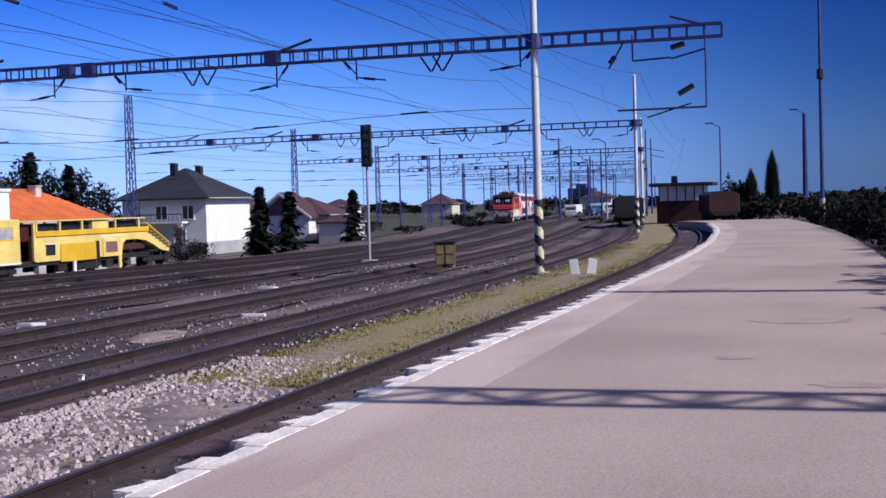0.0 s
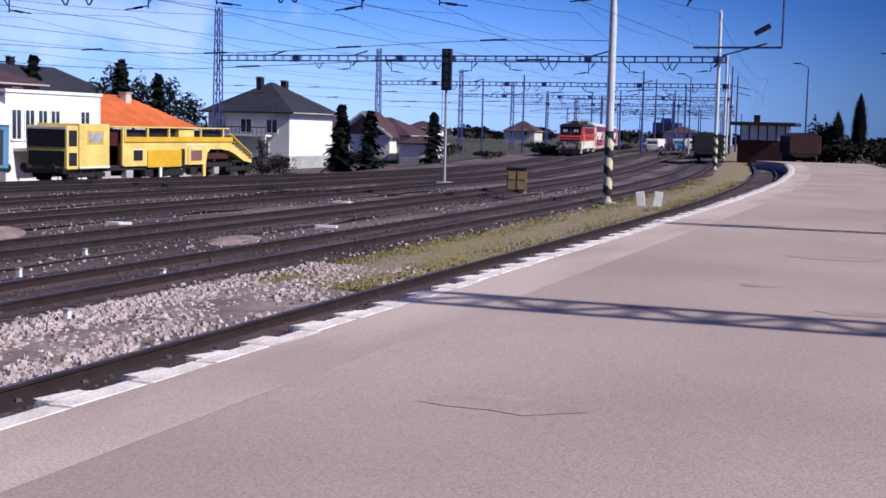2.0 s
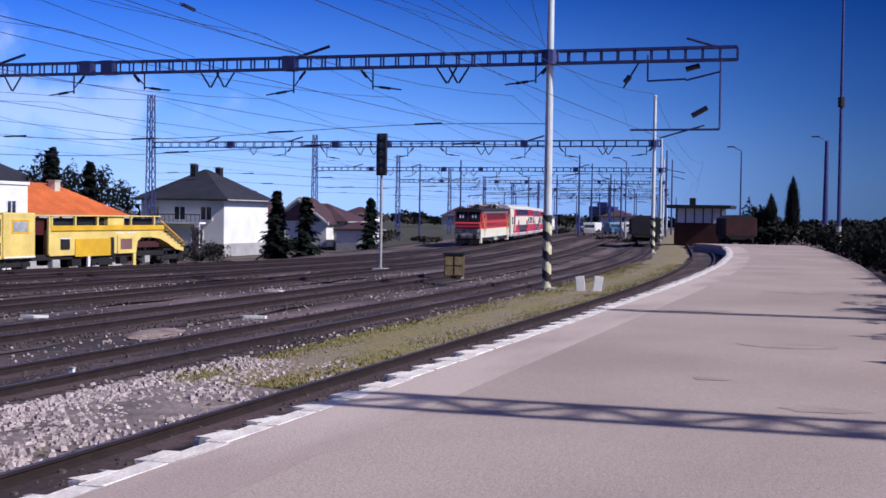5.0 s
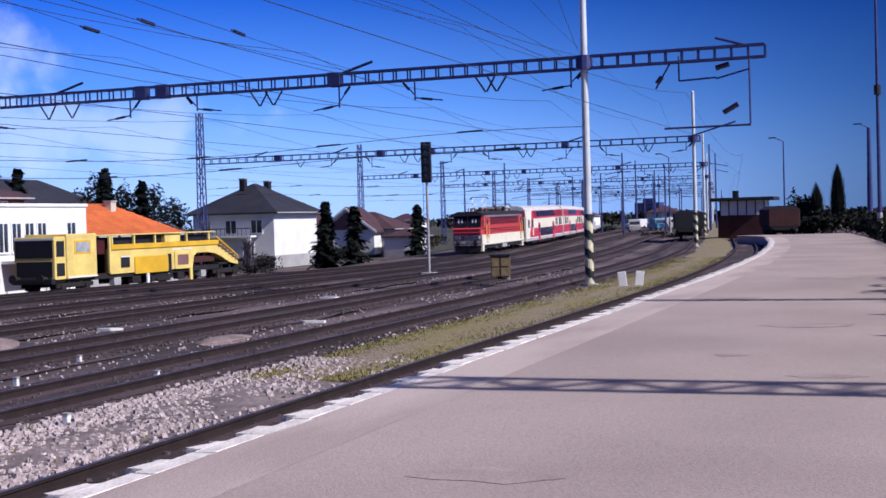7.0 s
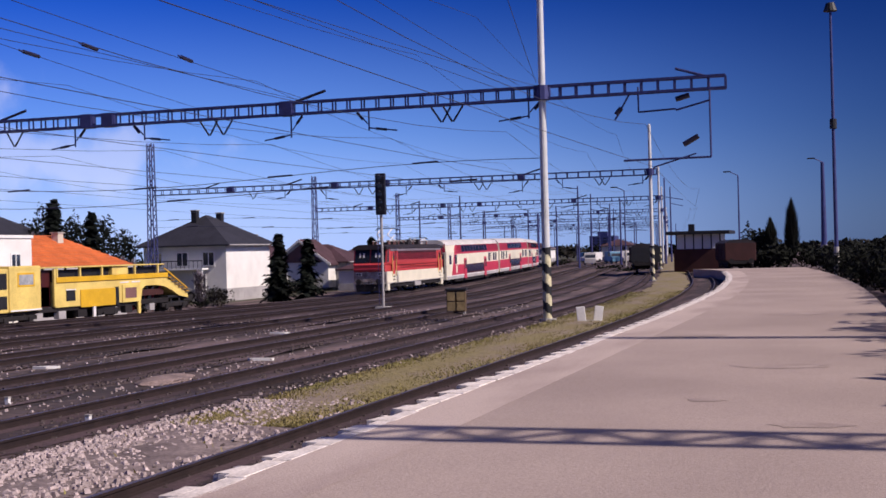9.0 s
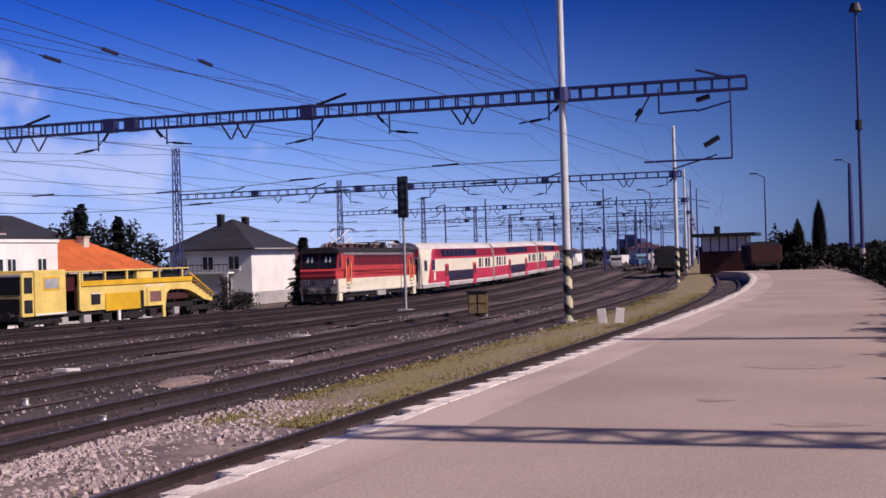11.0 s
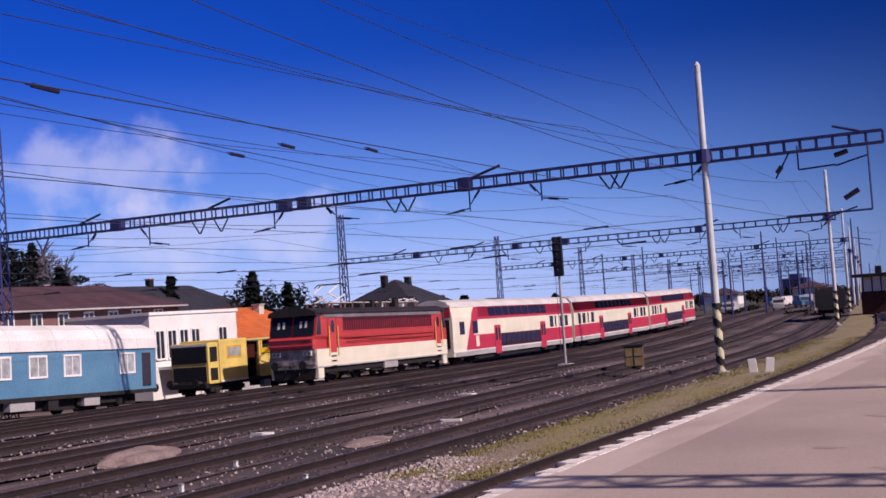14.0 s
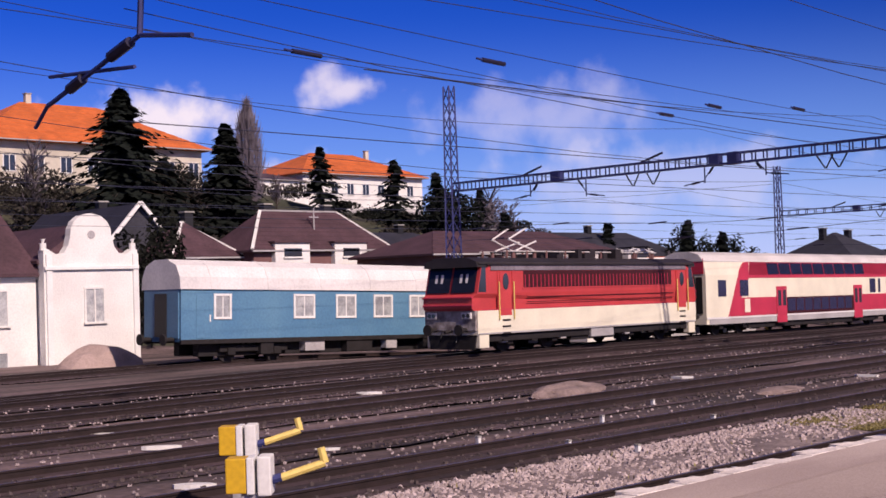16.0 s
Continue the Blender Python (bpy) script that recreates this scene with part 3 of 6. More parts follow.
def make_portal(k, y, xr, xl, beam_end, z=8.77, right_top=12.5, left_top=14.7, round_pole=True):
    p = thing("catenary_portal", "lattice girder portal carrying overhead wires across the tracks", "catenary portal", group="portals over the yard")
    base_r, base_l = level(xr, y), level(xl, y)
    if round_pole:
        hazard_pole(p, xr, y, base_r, right_top, k <= 3)
    else:
        lattice_mast(p, xr, y, base_r, right_top)
    lattice_mast(p, xl, y, base_l, left_top)
    lattice_beam(p, xl + 0.2, beam_end, y, z, bay=0.62 if k < 2 else 0.9)
    collar = bmesh.new()
    bmesh.ops.create_cone(collar, cap_ends=True, segments=12, radius1=0.34, radius2=0.34, depth=0.55, matrix=Matrix.Translation((xr, y, z)))
    part("collar", collar, STEEL, p, "dark steel clamp collar")
    for n, t in enumerate(TRACKS[1:] if k > 1 else TRACKS[1:]):
        x = t + bend(y)
        if xl + 1 < x < xr - 0.5:
            hanger(p, x, y, z, 1 if n % 2 else -1, 0.95 + 0.12 * (n % 3), k < 5)
    if k <= 4:
        # two span wires below the girder, with rod insulators over the tracks
        for n, dz in enumerate((2.55, 3.25)):
            points = []
            for q in range(25):
                u = q / 24
                here = (xl + 0.3 + (xr - xl - 0.4) * u, y, z - dz - 0.35 * math.sin(math.pi * u) ** 2 + 0.12 * math.sin(9 * u + n))
                points.append(here)
                if q % 4 == 1 + n and q < 23:
                    part("span_insulator", tube(bmesh.new(), (here[0] - 0.55, y, here[2]), (here[0] + 0.55, y, here[2] + 0.04), 0.036, 6), INSULATOR, p, "dark rod insulator in the span wire")
            wire = wire_run(bmesh.new(), points, 0.013)
            part("span_wire", wire, WIRE, p, "thin dark wire spanning the tracks")
    # splice plates and the little horns on the girder
    for x in ((xl + xr) / 2, xr - 10.7, xl + 8, xl + 18):
        s = bmesh.new()
        box(s, x - 0.28, x + 0.28, y - 0.21, y + 0.21, z - 0.30, z + 0.30, bevel=0.02)
        part("splice", s, STEEL, p)
    for x in (xr - 9.9, xl + 14, xl + 6):
        h = bmesh.new()
        tube(h, (x - 0.5, y, z + 0.25), (x + 0.9, y, z + 0.65), 0.06, 6)
        part("horn", h, INSULATOR, p, "dark horn insulator on the girder")
    return p


PORTALS = [(50.1, -12.1, -50.2), (106.3, -16.5, -61.9), (162.5, -24.0, -70.0), (218.0, -31.6, -78.0), (274.0, -39.0, -86.0), (330.0, -46.6, -94.0), (386.0, -54.2, -101.0)]


def make_cantilever(p, y, z):
    """The girder's free end over the platform line, with the frame hanging from it."""
    bm = bmesh.new()
    tube(bm, (-5.75, y, z), (-5.75, y, z - 2.75), 0.04, 6)
    tube(bm, (-8.4, y, z), (-8.4, y, z - 0.95), 0.035, 6)
    tube(bm, (-8.4, y, z - 0.95), (-7.0, y, z - 0.9), 0.035, 6)
    tube(bm, (-7.0, y, z - 0.95), (-5.75, y, z - 0.65), 0.035, 6)
    tube(bm, (-9.0, y, z - 2.75), (-5.75, y, z - 2.75), 0.04, 6)
    tube(bm, (-7.9, y, z - 3.05), (-6.3, y, z - 2.6), 0.03, 6)
    tube(bm, (-8.7, y, z - 0.2), (-9.3, y, z - 1.2), 0.035, 6)
    tube(bm, (-7.0, y, z + 0.6), (-5.8, y, z + 0.22), 0.05, 6)
    part("drop_frame", bm, STEEL, p, "thin steel tubes hanging from the girder end")
    for a, b in (((-7.0, y, z - 0.55), (-6.5, y, z - 0.42)), ((-6.75, y, z - 2.25), (-6.2, y, z - 1.95)), ((-9.25, y, z - 1.0), (-9.05, y, z - 0.75))):
        part("insulator", tube(bmesh.new(), a, b, 0.10, 8), INSULATOR, p, "dark ribbed insulator")


def make_wire(name, points, r, sag, label):
    bm = bmesh.new()
    last = None
    for (x0, y0, z0), (x1, y1, z1) in zip(points, points[1:]):
        n = 8
        for k in range(n + 1 if (x1, y1, z1) == tuple(points[-1]) else n):
            u = k / n
            x, y, z = x0 + (x1 - x0) * u, y0 + (y1 - y0) * u, z0 + (z1 - z0) * u - sag * 4 * u * (1 - u)
            ring = [bm.verts.new((x + r * dx, y, z + r * dz)) for dx, dz in ((1, 0), (0, 1), (-1, 0), (0, -1))]
            if last:
                for i in range(4):
                    bm.faces.new((last[i], last[(i + 1) % 4], ring[(i + 1) % 4], ring[i]))
            last = ring
    return tagged(part(name, bm, WIRE), label, "overhead wire", group="overhead wires")


def wire_run(bm, points, r):
    """One continuous thin wire through the points."""
    last = None
    for x, y, z in points:
        ring = [bm.verts.new((x, y + r * dy, z + r * dz)) for dy, dz in ((1, 0), (0, 1), (-1, 0), (0, -1))]
        if last:
            for i in range(4):
                bm.faces.new((last[i], last[(i + 1) % 4], ring[(i + 1) % 4], ring[i]))
        last = ring
    return bm


def make_near_portal():
    """The portal beside the camera, whose arms reach into the view from above."""
    p = thing("catenary_portal", "near lattice portal with long insulated arms over the tracks", "catenary portal", group="portals over the yard")
    lattice_mast(p, -50.2, 5.9, level(-50.2, 5.9), 9.6)
    lattice_mast(p, -20.8, 5.9, level(-20.8, 5.9), 9.6)
    lattice_beam(p, -50.0, -11.2, 5.9, 8.77)
    arm = bmesh.new()
    tube(arm, (-15.70, 5.9, 6.20), (-13.00, 5.9, 6.90), 0.04, 6)
    tube(arm, (-13.00, 5.9, 6.90), (-11.70, 5.9, 6.70), 0.035, 6)
    tube(arm, (-15.60, 5.9, 6.65), (-13.15, 5.9, 6.47), 0.03, 6)
    tube(arm, (-13.00, 5.9, 6.90), (-12.80, 5.9, 8.75), 0.045, 6)
    tube(arm, (-15.70, 5.9, 6.20), (-16.10, 5.9, 5.90), 0.03, 6)
    part("registration_arm", arm, STEEL, p, "dark tubular arm steadying the wire")
    for a, b in (((-13.80, 5.9, 6.70), (-13.25, 5.9, 6.84)), ((-15.00, 5.9, 6.38), (-14.60, 5.9, 6.49))):
        part("insulator", tube(bmesh.new(), a, b, 0.085, 8), INSULATOR, p, "dark ribbed insulator")
    return p


def make_overhead():
    for k, (y, xr, xl) in enumerate(PORTALS):
        p = make_portal(k + 1, y, xr, xl, -5.16 if k == 0 else xr + 0.5 + (0.0 if k else 0), right_top=12.5, left_top=14.7 if k == 0 else 13.3)
        if k == 0:
            make_cantilever(p, y, 8.77)
    make_near_portal()
    ys = [5.9] + [q[0] for q in PORTALS[:6]]
    for t in TRACKS[:7]:
        pts = [(t + bend(y) + (0.25 if i % 2 else -0.25), y, 5.75) for i, y in enumerate(ys)]
        make_wire("contact_wire", pts, 0.008, 0.05, "thin dark contact wire above a track")
        pts = [(t + bend(y), y, 7.35) for y in ys]
        make_wire("catenary_wire", pts, 0.008, 0.9, "thin dark sagging carrier wire above a track")
    for x, z in ((-14.5, 11.9), (-17.0, 10.6), (-24.0, 10.0), (-33.0, 10.4)):
        pts = [(x + bend(y) - 0.02 * i, y, z - 0.0 * i) for i, y in enumerate(ys[:4])]
        make_wire("feeder_wire", pts, 0.010, 0.8, "thin dark feeder wire high over the yard")
    # long wires that run slantwise to their anchor on the first portal
    for xa, xb, z in ((-17.5, -21.8, 8.95), (-21.6, -22.1, 8.95), (-19.1, -27.1, 9.0), (-14.6, -13.9, 8.95), (-10.3, -13.0, 9.0), (-16.0, -12.4, 8.95), (-4.3, -12.3, 9.05)):
        slant = (xb - xa) / 40.0
        make_wire("feeder_wire", [(xa + slant * (y - 10), y, z + 0.12) for y in (-30.0, 5.9, 50.1)], 0.010, 0.18, "thin dark wire slanting to its anchor over the yard")
    # section insulators strung in the wires
    spots = [(-21.9, 34.3, 9.0), (-24.05, 34.5, 8.97), (-20.5, 37.5, 8.97), (-21.7, 16.1, 8.95), (-19.9, 20.9, 8.95)]
    for x, y, z in spots:
        s = thing("wire_insulator", "dark rod insulator strung in an overhead wire", "insulator", pose(x, y, z, 0, 0, 12), group="wire insulators")
        part("rod", tube(bmesh.new(), (0, -0.55, 0), (0, 0.55, 0.02), 0.062, 8), INSULATOR, s)
        part("clamp", tube(bmesh.new(), (0, -0.85, 0), (0, -0.45, 0), 0.03, 6), STEEL, s)


make_overhead()


def make_platform_girder(y, x0, x1, wide):
    """A lattice gantry beside the platform whose shadow lies across the paving."""
    p = thing("platform_gantry", "lattice girder gantry standing beside the platform", "gantry", group="gantries beside the platform")
    lattice_beam(p, x0, x1, y, 8.77, 0.5, 0.9, wide, 0.105)
    lattice_mast(p, x1 - 0.4, y, 0.0, 9.4)
    return p


make_platform_girder(13.6, 3.0, 24.0, 0.50)
make_platform_girder(28.9, 4.2, 24.0, 0.2)


# ---- vehicles ----
def wheelset(parent, y, r=0.5, name="wheel"):
    for s in (-0.75, 0.75):
        w = part(name, tube(bmesh.new(), (s - 0.07, y, r), (s + 0.07, y, r), r, 20), UNDER, parent)
    return w


def bogie(parent, y, base=2.6, r=0.5):
    b = new("bogie")
    b.parent = parent
    f = bmesh.new()
    for s in (-1.08, 1.08):
        box(f, s - 0.08, s + 0.08, y - base / 2 - 0.6, y + base / 2 + 0.6, 0.48, 0.74, bevel=0.03)
        for k in (-1, 1):
            box(f, s - 0.15, s + 0.15, y + k * base / 2 - 0.2, y + k * base / 2 + 0.2, 0.34, 0.66, bevel=0.03)
            tube(f, (s, y + k * base / 4, 0.5), (s, y + k * base / 4, 1.0), 0.11, 8)
    box(f, -1.0, 1.0, y - 0.3, y + 0.3, 0.5, 0.95)
    part("bogie_frame", f, UNDER, b)
    for k in (-1, 1):
        wheelset(b, y + k * base / 2, r)
    return b


def buffers(parent, y, d):
    for s in (-0.88, 0.88):
        bm = tube(bmesh.new(), (s, y, 1.05), (s, y + d * 0.5, 1.05), 0.1, 10)
        tube(bm, (s, y + d * 0.5, 1.05), (s, y + d * 0.58, 1.05), 0.24, 14)
        part("buffer", bm, UNDER, parent, "black round buffer")


def window(parent, x, y0, y1, z0, z1, glass, frame=None, d=1, fw=0.07, mullion=False):
    """A window in a side wall at x: a framed pane that stands a little proud; d: the side that it faces."""
    pane = part("window", B(x, x + d * 0.02, y0, y1, z0, z1), glass, parent, "dark window pane")
    if frame is not None:
        bm = bmesh.new()
        for a, b, c, e in ((y0 - fw, y1 + fw, z1, z1 + fw), (y0 - fw, y1 + fw, z0 - fw, z0), (y0 - fw, y0, z0, z1), (y1, y1 + fw, z0, z1)):
            box(bm, x - d * 0.01, x + d * 0.05, a, b, c, e)
        if mullion:
            box(bm, x, x + d * 0.045, (y0 + y1) / 2 - 0.025, (y0 + y1) / 2 + 0.025, z0, z1)
        part("window_frame", bm, frame, pane, "pale window frame")
    return pane


def pantograph(parent, y, up, z):
    p = new("pantograph")
    p.parent = parent
    for s in (-0.6, 0.6):
        part("base_rail", B(s - 0.05, s + 0.05, y - 0.9, y + 0.9, z, z + 0.08), ROOFDK, p)
        if up:
            legs = (((s, y + 0.8, z + 0.1), (s * 0.8, y - 0.95, z + 0.62)), ((s * 0.8, y - 0.95, z + 0.62), (s * 0.9, y + 0.35, z + 1.16)), ((s, y - 0.6, z + 0.1), (s * 0.8, y + 1.1, z + 0.55)))
        else:
            legs = (((s, y + 0.9, z + 0.12), (s * 0.8, y - 0.9, z + 0.3)), ((s, y - 0.9, z + 0.12), (s * 0.8, y + 0.9, z + 0.3)))
        for a, b in legs:
            part("arm", tube(bmesh.new(), a, b, 0.042, 6), COACHROOF, p, "pale steel tube arm")
        for k in (-0.8, 0.8):
            part("insulator", tube(bmesh.new(), (s, y + k, z - 0.3), (s, y + k, z + 0.02), 0.09, 8), MAROONWALL, p, "brown roof insulator")
    h = bmesh.new()
    top = z + (1.18 if up else 0.38)
    yy = y + (0.35 if up else 0.0)
    for k in (-0.2, 0.2):
        tube(h, (-0.75, yy + k, top), (0.75, yy + k, top), 0.035, 6)
        for s in (-1, 1):
            tube(h, (s * 0.75, yy + k, top), (s * 0.98, yy + k, top - 0.18), 0.03, 6)
    part("collector_head", h, UNDER, p)
    return p


def make_loco():
    """Box-bodied electric locomotive: cream below, red above, black glazed cab ends, a grille along the side."""
    v = thing("electric_locomotive", "red and cream electric locomotive with dark cab windows pulling a train", "locomotive")
    L, W, SILL, WAIST, EAVE = 9.12, 1.50, 0.82, 1.86, 3.86
    lower = [(-W, SILL + 0.05), (-W + 0.05, SILL), (W - 0.05, SILL), (W, SILL + 0.05), (W, WAIST), (-W, WAIST)]
    part("lower_body", prism(bmesh.new(), lower, "y", -L, L), CREAM, v, "cream lower body side")
    upper = [(-L - 0.12, WAIST + 0.005), (-L - 0.24, WAIST + 0.12), (-L - 0.22, 2.42), (-L + 0.02, 2.6), (-L + 0.34, EAVE), (L - 0.34, EAVE), (L - 0.02, 2.6), (L + 0.22, 2.42), (L + 0.24, WAIST + 0.12), (L + 0.12, WAIST + 0.005)]
    body = prism(bmesh.new(), upper, "x", -W + 0.012, W - 0.012)
    # the cab corners are drawn in towards the front
    for q in body.verts:
        if abs(q.co.y) > L - 0.01 and q.co.z > WAIST:
            q.co.x *= 0.93
    part("upper_body", body, REDLOCO, v, "red upper body side")
    part("underframe", B(-1.36, 1.36, -L + 0.2, L - 0.2, 0.5, SILL, bevel=0.03), UNDER, v)
    crown = [(-1.56, EAVE), (-1.5, EAVE + 0.1), (-0.95, EAVE + 0.30), (0.95, EAVE + 0.30), (1.5, EAVE + 0.1), (1.56, EAVE)]
    roof = prism(bmesh.new(), crown, "y", -L + 0.1, L - 0.1)
    part("roof", roof, ROOFDK, v, "dark sooty roof")
    for d in (-1, 1):
        part("eave", B(d * 1.485, d * 1.53, -L + 0.95, L - 0.95, EAVE - 0.27, EAVE - 0.03, bevel=0.012), TWIGS, v, "dull pinkish-grey band under the roof edge")
        part("gutter", B(d * 1.49, d * 1.6, -L + 0.6, L - 0.6, EAVE - 0.03, EAVE + 0.03), ROOFDK, v)
        recess = part("side_grille", B(d * 1.482, d * 1.495, -5.85, 6.75, 2.82, 3.56), GRILLE, v, "dark red ribbed ventilation grille")
        for k in range(42):
            y = -5.75 + k * 0.295
            part("rib", B(d * 1.495, d * 1.512, y, y + 0.04, 2.84, 3.40), RED, recess)
        part("grille_frame", B(d * 1.485, d * 1.515, -5.95, 6.85, 2.76, 2.82), REDLOCO, v)
        for z in (2.16, 2.38):
            part("groove", B(d * 1.487, d * 1.497, -5.6, 6.9, z, z + 0.035), GRILLE, v, "dark groove along the side")
        part("waist_line", B(d * 1.488, d * 1.51, -L + 0.3, L - 0.3, WAIST + 0.01, WAIST + 0.05), RED, v)
        part("sill_line", B(d * 1.49, d * 1.515, -L + 0.1, L - 0.1, SILL + 0.02, SILL + 0.09), PLASTER2, v, "dull line along the sill")
        for y in (-7.15, 7.75):
            door = part("cab_door", B(d * 1.485, d * 1.505, y - 0.40, y + 0.40, 1.62, 3.55, bevel=0.005), REDLOCO, v, "red cab door")
            oval = bmesh.new()
            bmesh.ops.create_cone(oval, cap_ends=True, segments=18, radius1=0.5, radius2=0.5, depth=0.02, matrix=Matrix.Translation((d * 1.512, y, 3.1)) @ Matrix.Rotation(radians(90), 4, "Y") @ Matrix.Diagonal((0.72, 0.42, 1, 1)))
            part("door_window", oval, GLASS, door, "dark oval door window")
            for s in (-0.52, 0.52):
                part("handrail", tube(bmesh.new(), (d * 1.56, y + s, 1.45), (d * 1.56, y + s, 3.1), 0.028, 6), YELLOWLT, v, "pale handrail beside the cab door")
                part("door_pillar", B(d * 1.485, d * 1.52, y + s - 0.06, y + s + 0.06, WAIST + 0.05, EAVE - 0.28), REDLOCO, v)
            for z in (0.55, 0.85, 1.15, 1.42):
                part("step", B(d * 1.44, d * 1.53, y - 0.28, y + 0.28, z - 0.035, z + 0.035), UNDER, v, "dark foot step")
        for e in (-1, 1):
            part("corner_step", B(d * 1.15, d * 1.49, e * (L - 0.75), e * (L - 0.1), 0.26, SILL, bevel=0.02), CREAM, v, "pale step frame at the corner")
    for e in (-1, 1):
        # glazed cab front under a rounded dark brow
        for s0, s1 in ((-1.36, -0.05), (0.05, 1.36)):
            wind = bmesh.new()
            wind.faces.new([wind.verts.new((x, e * (y + 0.025), z)) for x, y, z in ((s0, L - 0.0, 2.64), (s1, L - 0.0, 2.64), (s1 * 0.99, L - 0.31, 3.8), (s0 * 0.99, L - 0.31, 3.8))])
            bmesh.ops.solidify(wind, geom=wind.faces[:], thickness=0.02)
            screen = part("windscreen", wind, GLASS, v, "dark windscreen pane")
            # two pale strips per pane imitate reflections in the glass
            for f in (0.35, 0.6):
                xc = s0 + (s1 - s0) * f
                part("reflection_strip", prism(bmesh.new(), [(e * (L - 0.075), 2.95), (e * (L - 0.2), 3.45), (e * (L - 0.185), 3.45), (e * (L - 0.06), 2.95)], "x", xc - 0.07, xc + 0.07), COACHROOF, screen, "pale narrow strip painting a reflection in the windscreen")
        for d in (-1, 1):
            quarter = prism(bmesh.new(), [(e * (L - 0.08), 2.66), (e * (L - 0.36), 3.78), (e * (L - 0.62), 3.78), (e * (L - 0.62), 2.66)], "x", d * 1.40, d * 1.494)
            part("quarter_window", quarter, GLASS, v, "dark cab quarter window")
        brow = [(-1.54, EAVE - 0.12), (-1.46, EAVE + 0.12), (-0.9, EAVE + 0.31), (0.9, EAVE + 0.31), (1.46, EAVE + 0.12), (1.54, EAVE - 0.12)]
        part("cab_brow", prism(bmesh.new(), brow, "y", e * (L - 0.75), e * (L - 0.02)), ROOFDK, v, "dark brow above the windscreen")
        for z in (2.06, 2.40):
            part("nose_lip", B(-1.42, 1.42, e * (L + 0.2), e * (L + 0.29), z, z + 0.07, bevel=0.02), RED, v, "red moulded lip across the nose")
        part("lower_front", B(-1.44, 1.44, e * (L - 0.02), e * (L + 0.1), 1.02, WAIST, bevel=0.02), CABGRIME, v, "grimy pale lower front")
        for s in (-0.98, 0.98):
            lamp = part("headlight", B(s - 0.27, s + 0.27, e * (L + 0.09), e * (L + 0.17), 1.52, 1.80, bevel=0.03), COACHROOF, v, "pale lamp housing")
            for q in (-0.12, 0.12):
                part("lens", tube(bmesh.new(), (s + q, e * (L + 0.16), 1.66), (s + q, e * (L + 0.2), 1.66), 0.095, 12), GLASS, lamp, "dark round lamp glass")
        part("plough", prism(bmesh.new(), [(-1.25, 0.2), (1.25, 0.2), (1.4, 1.0), (-1.4, 1.0)], "y", e * (L - 0.35), e * (L - 0.02)), UNDER, v, "black rail guard plate")
        buffers(v, e * (L + 0.02), e)
        part("coupling_hook", tube(bmesh.new(), (0, e * L, 1.0), (0, e * (L + 0.45), 0.95), 0.07, 8), UNDER, v)
        for s in (-0.45, 0.4):
            part("brake_hose", tube(bmesh.new(), (s, e * (L + 0.1), 0.98), (s * 1.1, e * (L + 0.22), 0.5), 0.035, 6), BLACK, v)
    for y in (-4.9, 4.9):
        bogie(v, y, 3.3, 0.6)
        for d in (-1, 1):
            for q in (-2.2, 0.0, 2.2):
                part("sand_box", B(d * 1.12, d * 1.34, y + q - 0.22, y + q + 0.22, 0.42, 0.74, bevel=0.03), PLASTER2 if q else UNDER, v, "grimy box on the bogie")
    part("battery_box", B(-1.25, 1.25, -2.0, 1.6, 0.32, SILL, bevel=0.04), UNDER, v)
    part("side_tank", B(1.25, 1.46, -0.6, 1.3, 0.42, 0.86, bevel=0.02), PLASTER2, v, "grey box under the body")
    rng = random.Random(4)
    for k in range(13):
        y = -3.2 + k * 0.62
        h = rng.uniform(0.14, 0.5)
        part("roof_box", B(rng.uniform(-1.0, 0.1), rng.uniform(0.2, 1.1), y, y + rng.uniform(0.25, 0.55), EAVE + 0.26, EAVE + 0.30 + h, bevel=0.02), ROOFLT if k % 4 == 3 else ROOFDK, v, "equipment box on the roof")
    for s in (-0.7, 0.7):
        part("roof_cable", tube(bmesh.new(), (s, -6.2, EAVE + 0.62), (s, 6.6, EAVE + 0.62), 0.03, 5), ROOFLT, v)
        for k in range(9):
            part("roof_insulator", tube(bmesh.new(), (s, -6.0 + k * 1.5, EAVE + 0.25), (s, -6.0 + k * 1.5, EAVE + 0.64), 0.06, 6), MAROONWALL, v, "brown roof insulator")
    pantograph(v, -4.6, True, EAVE + 0.55)
    pantograph(v, 5.6, False, EAVE + 0.55)
    return v


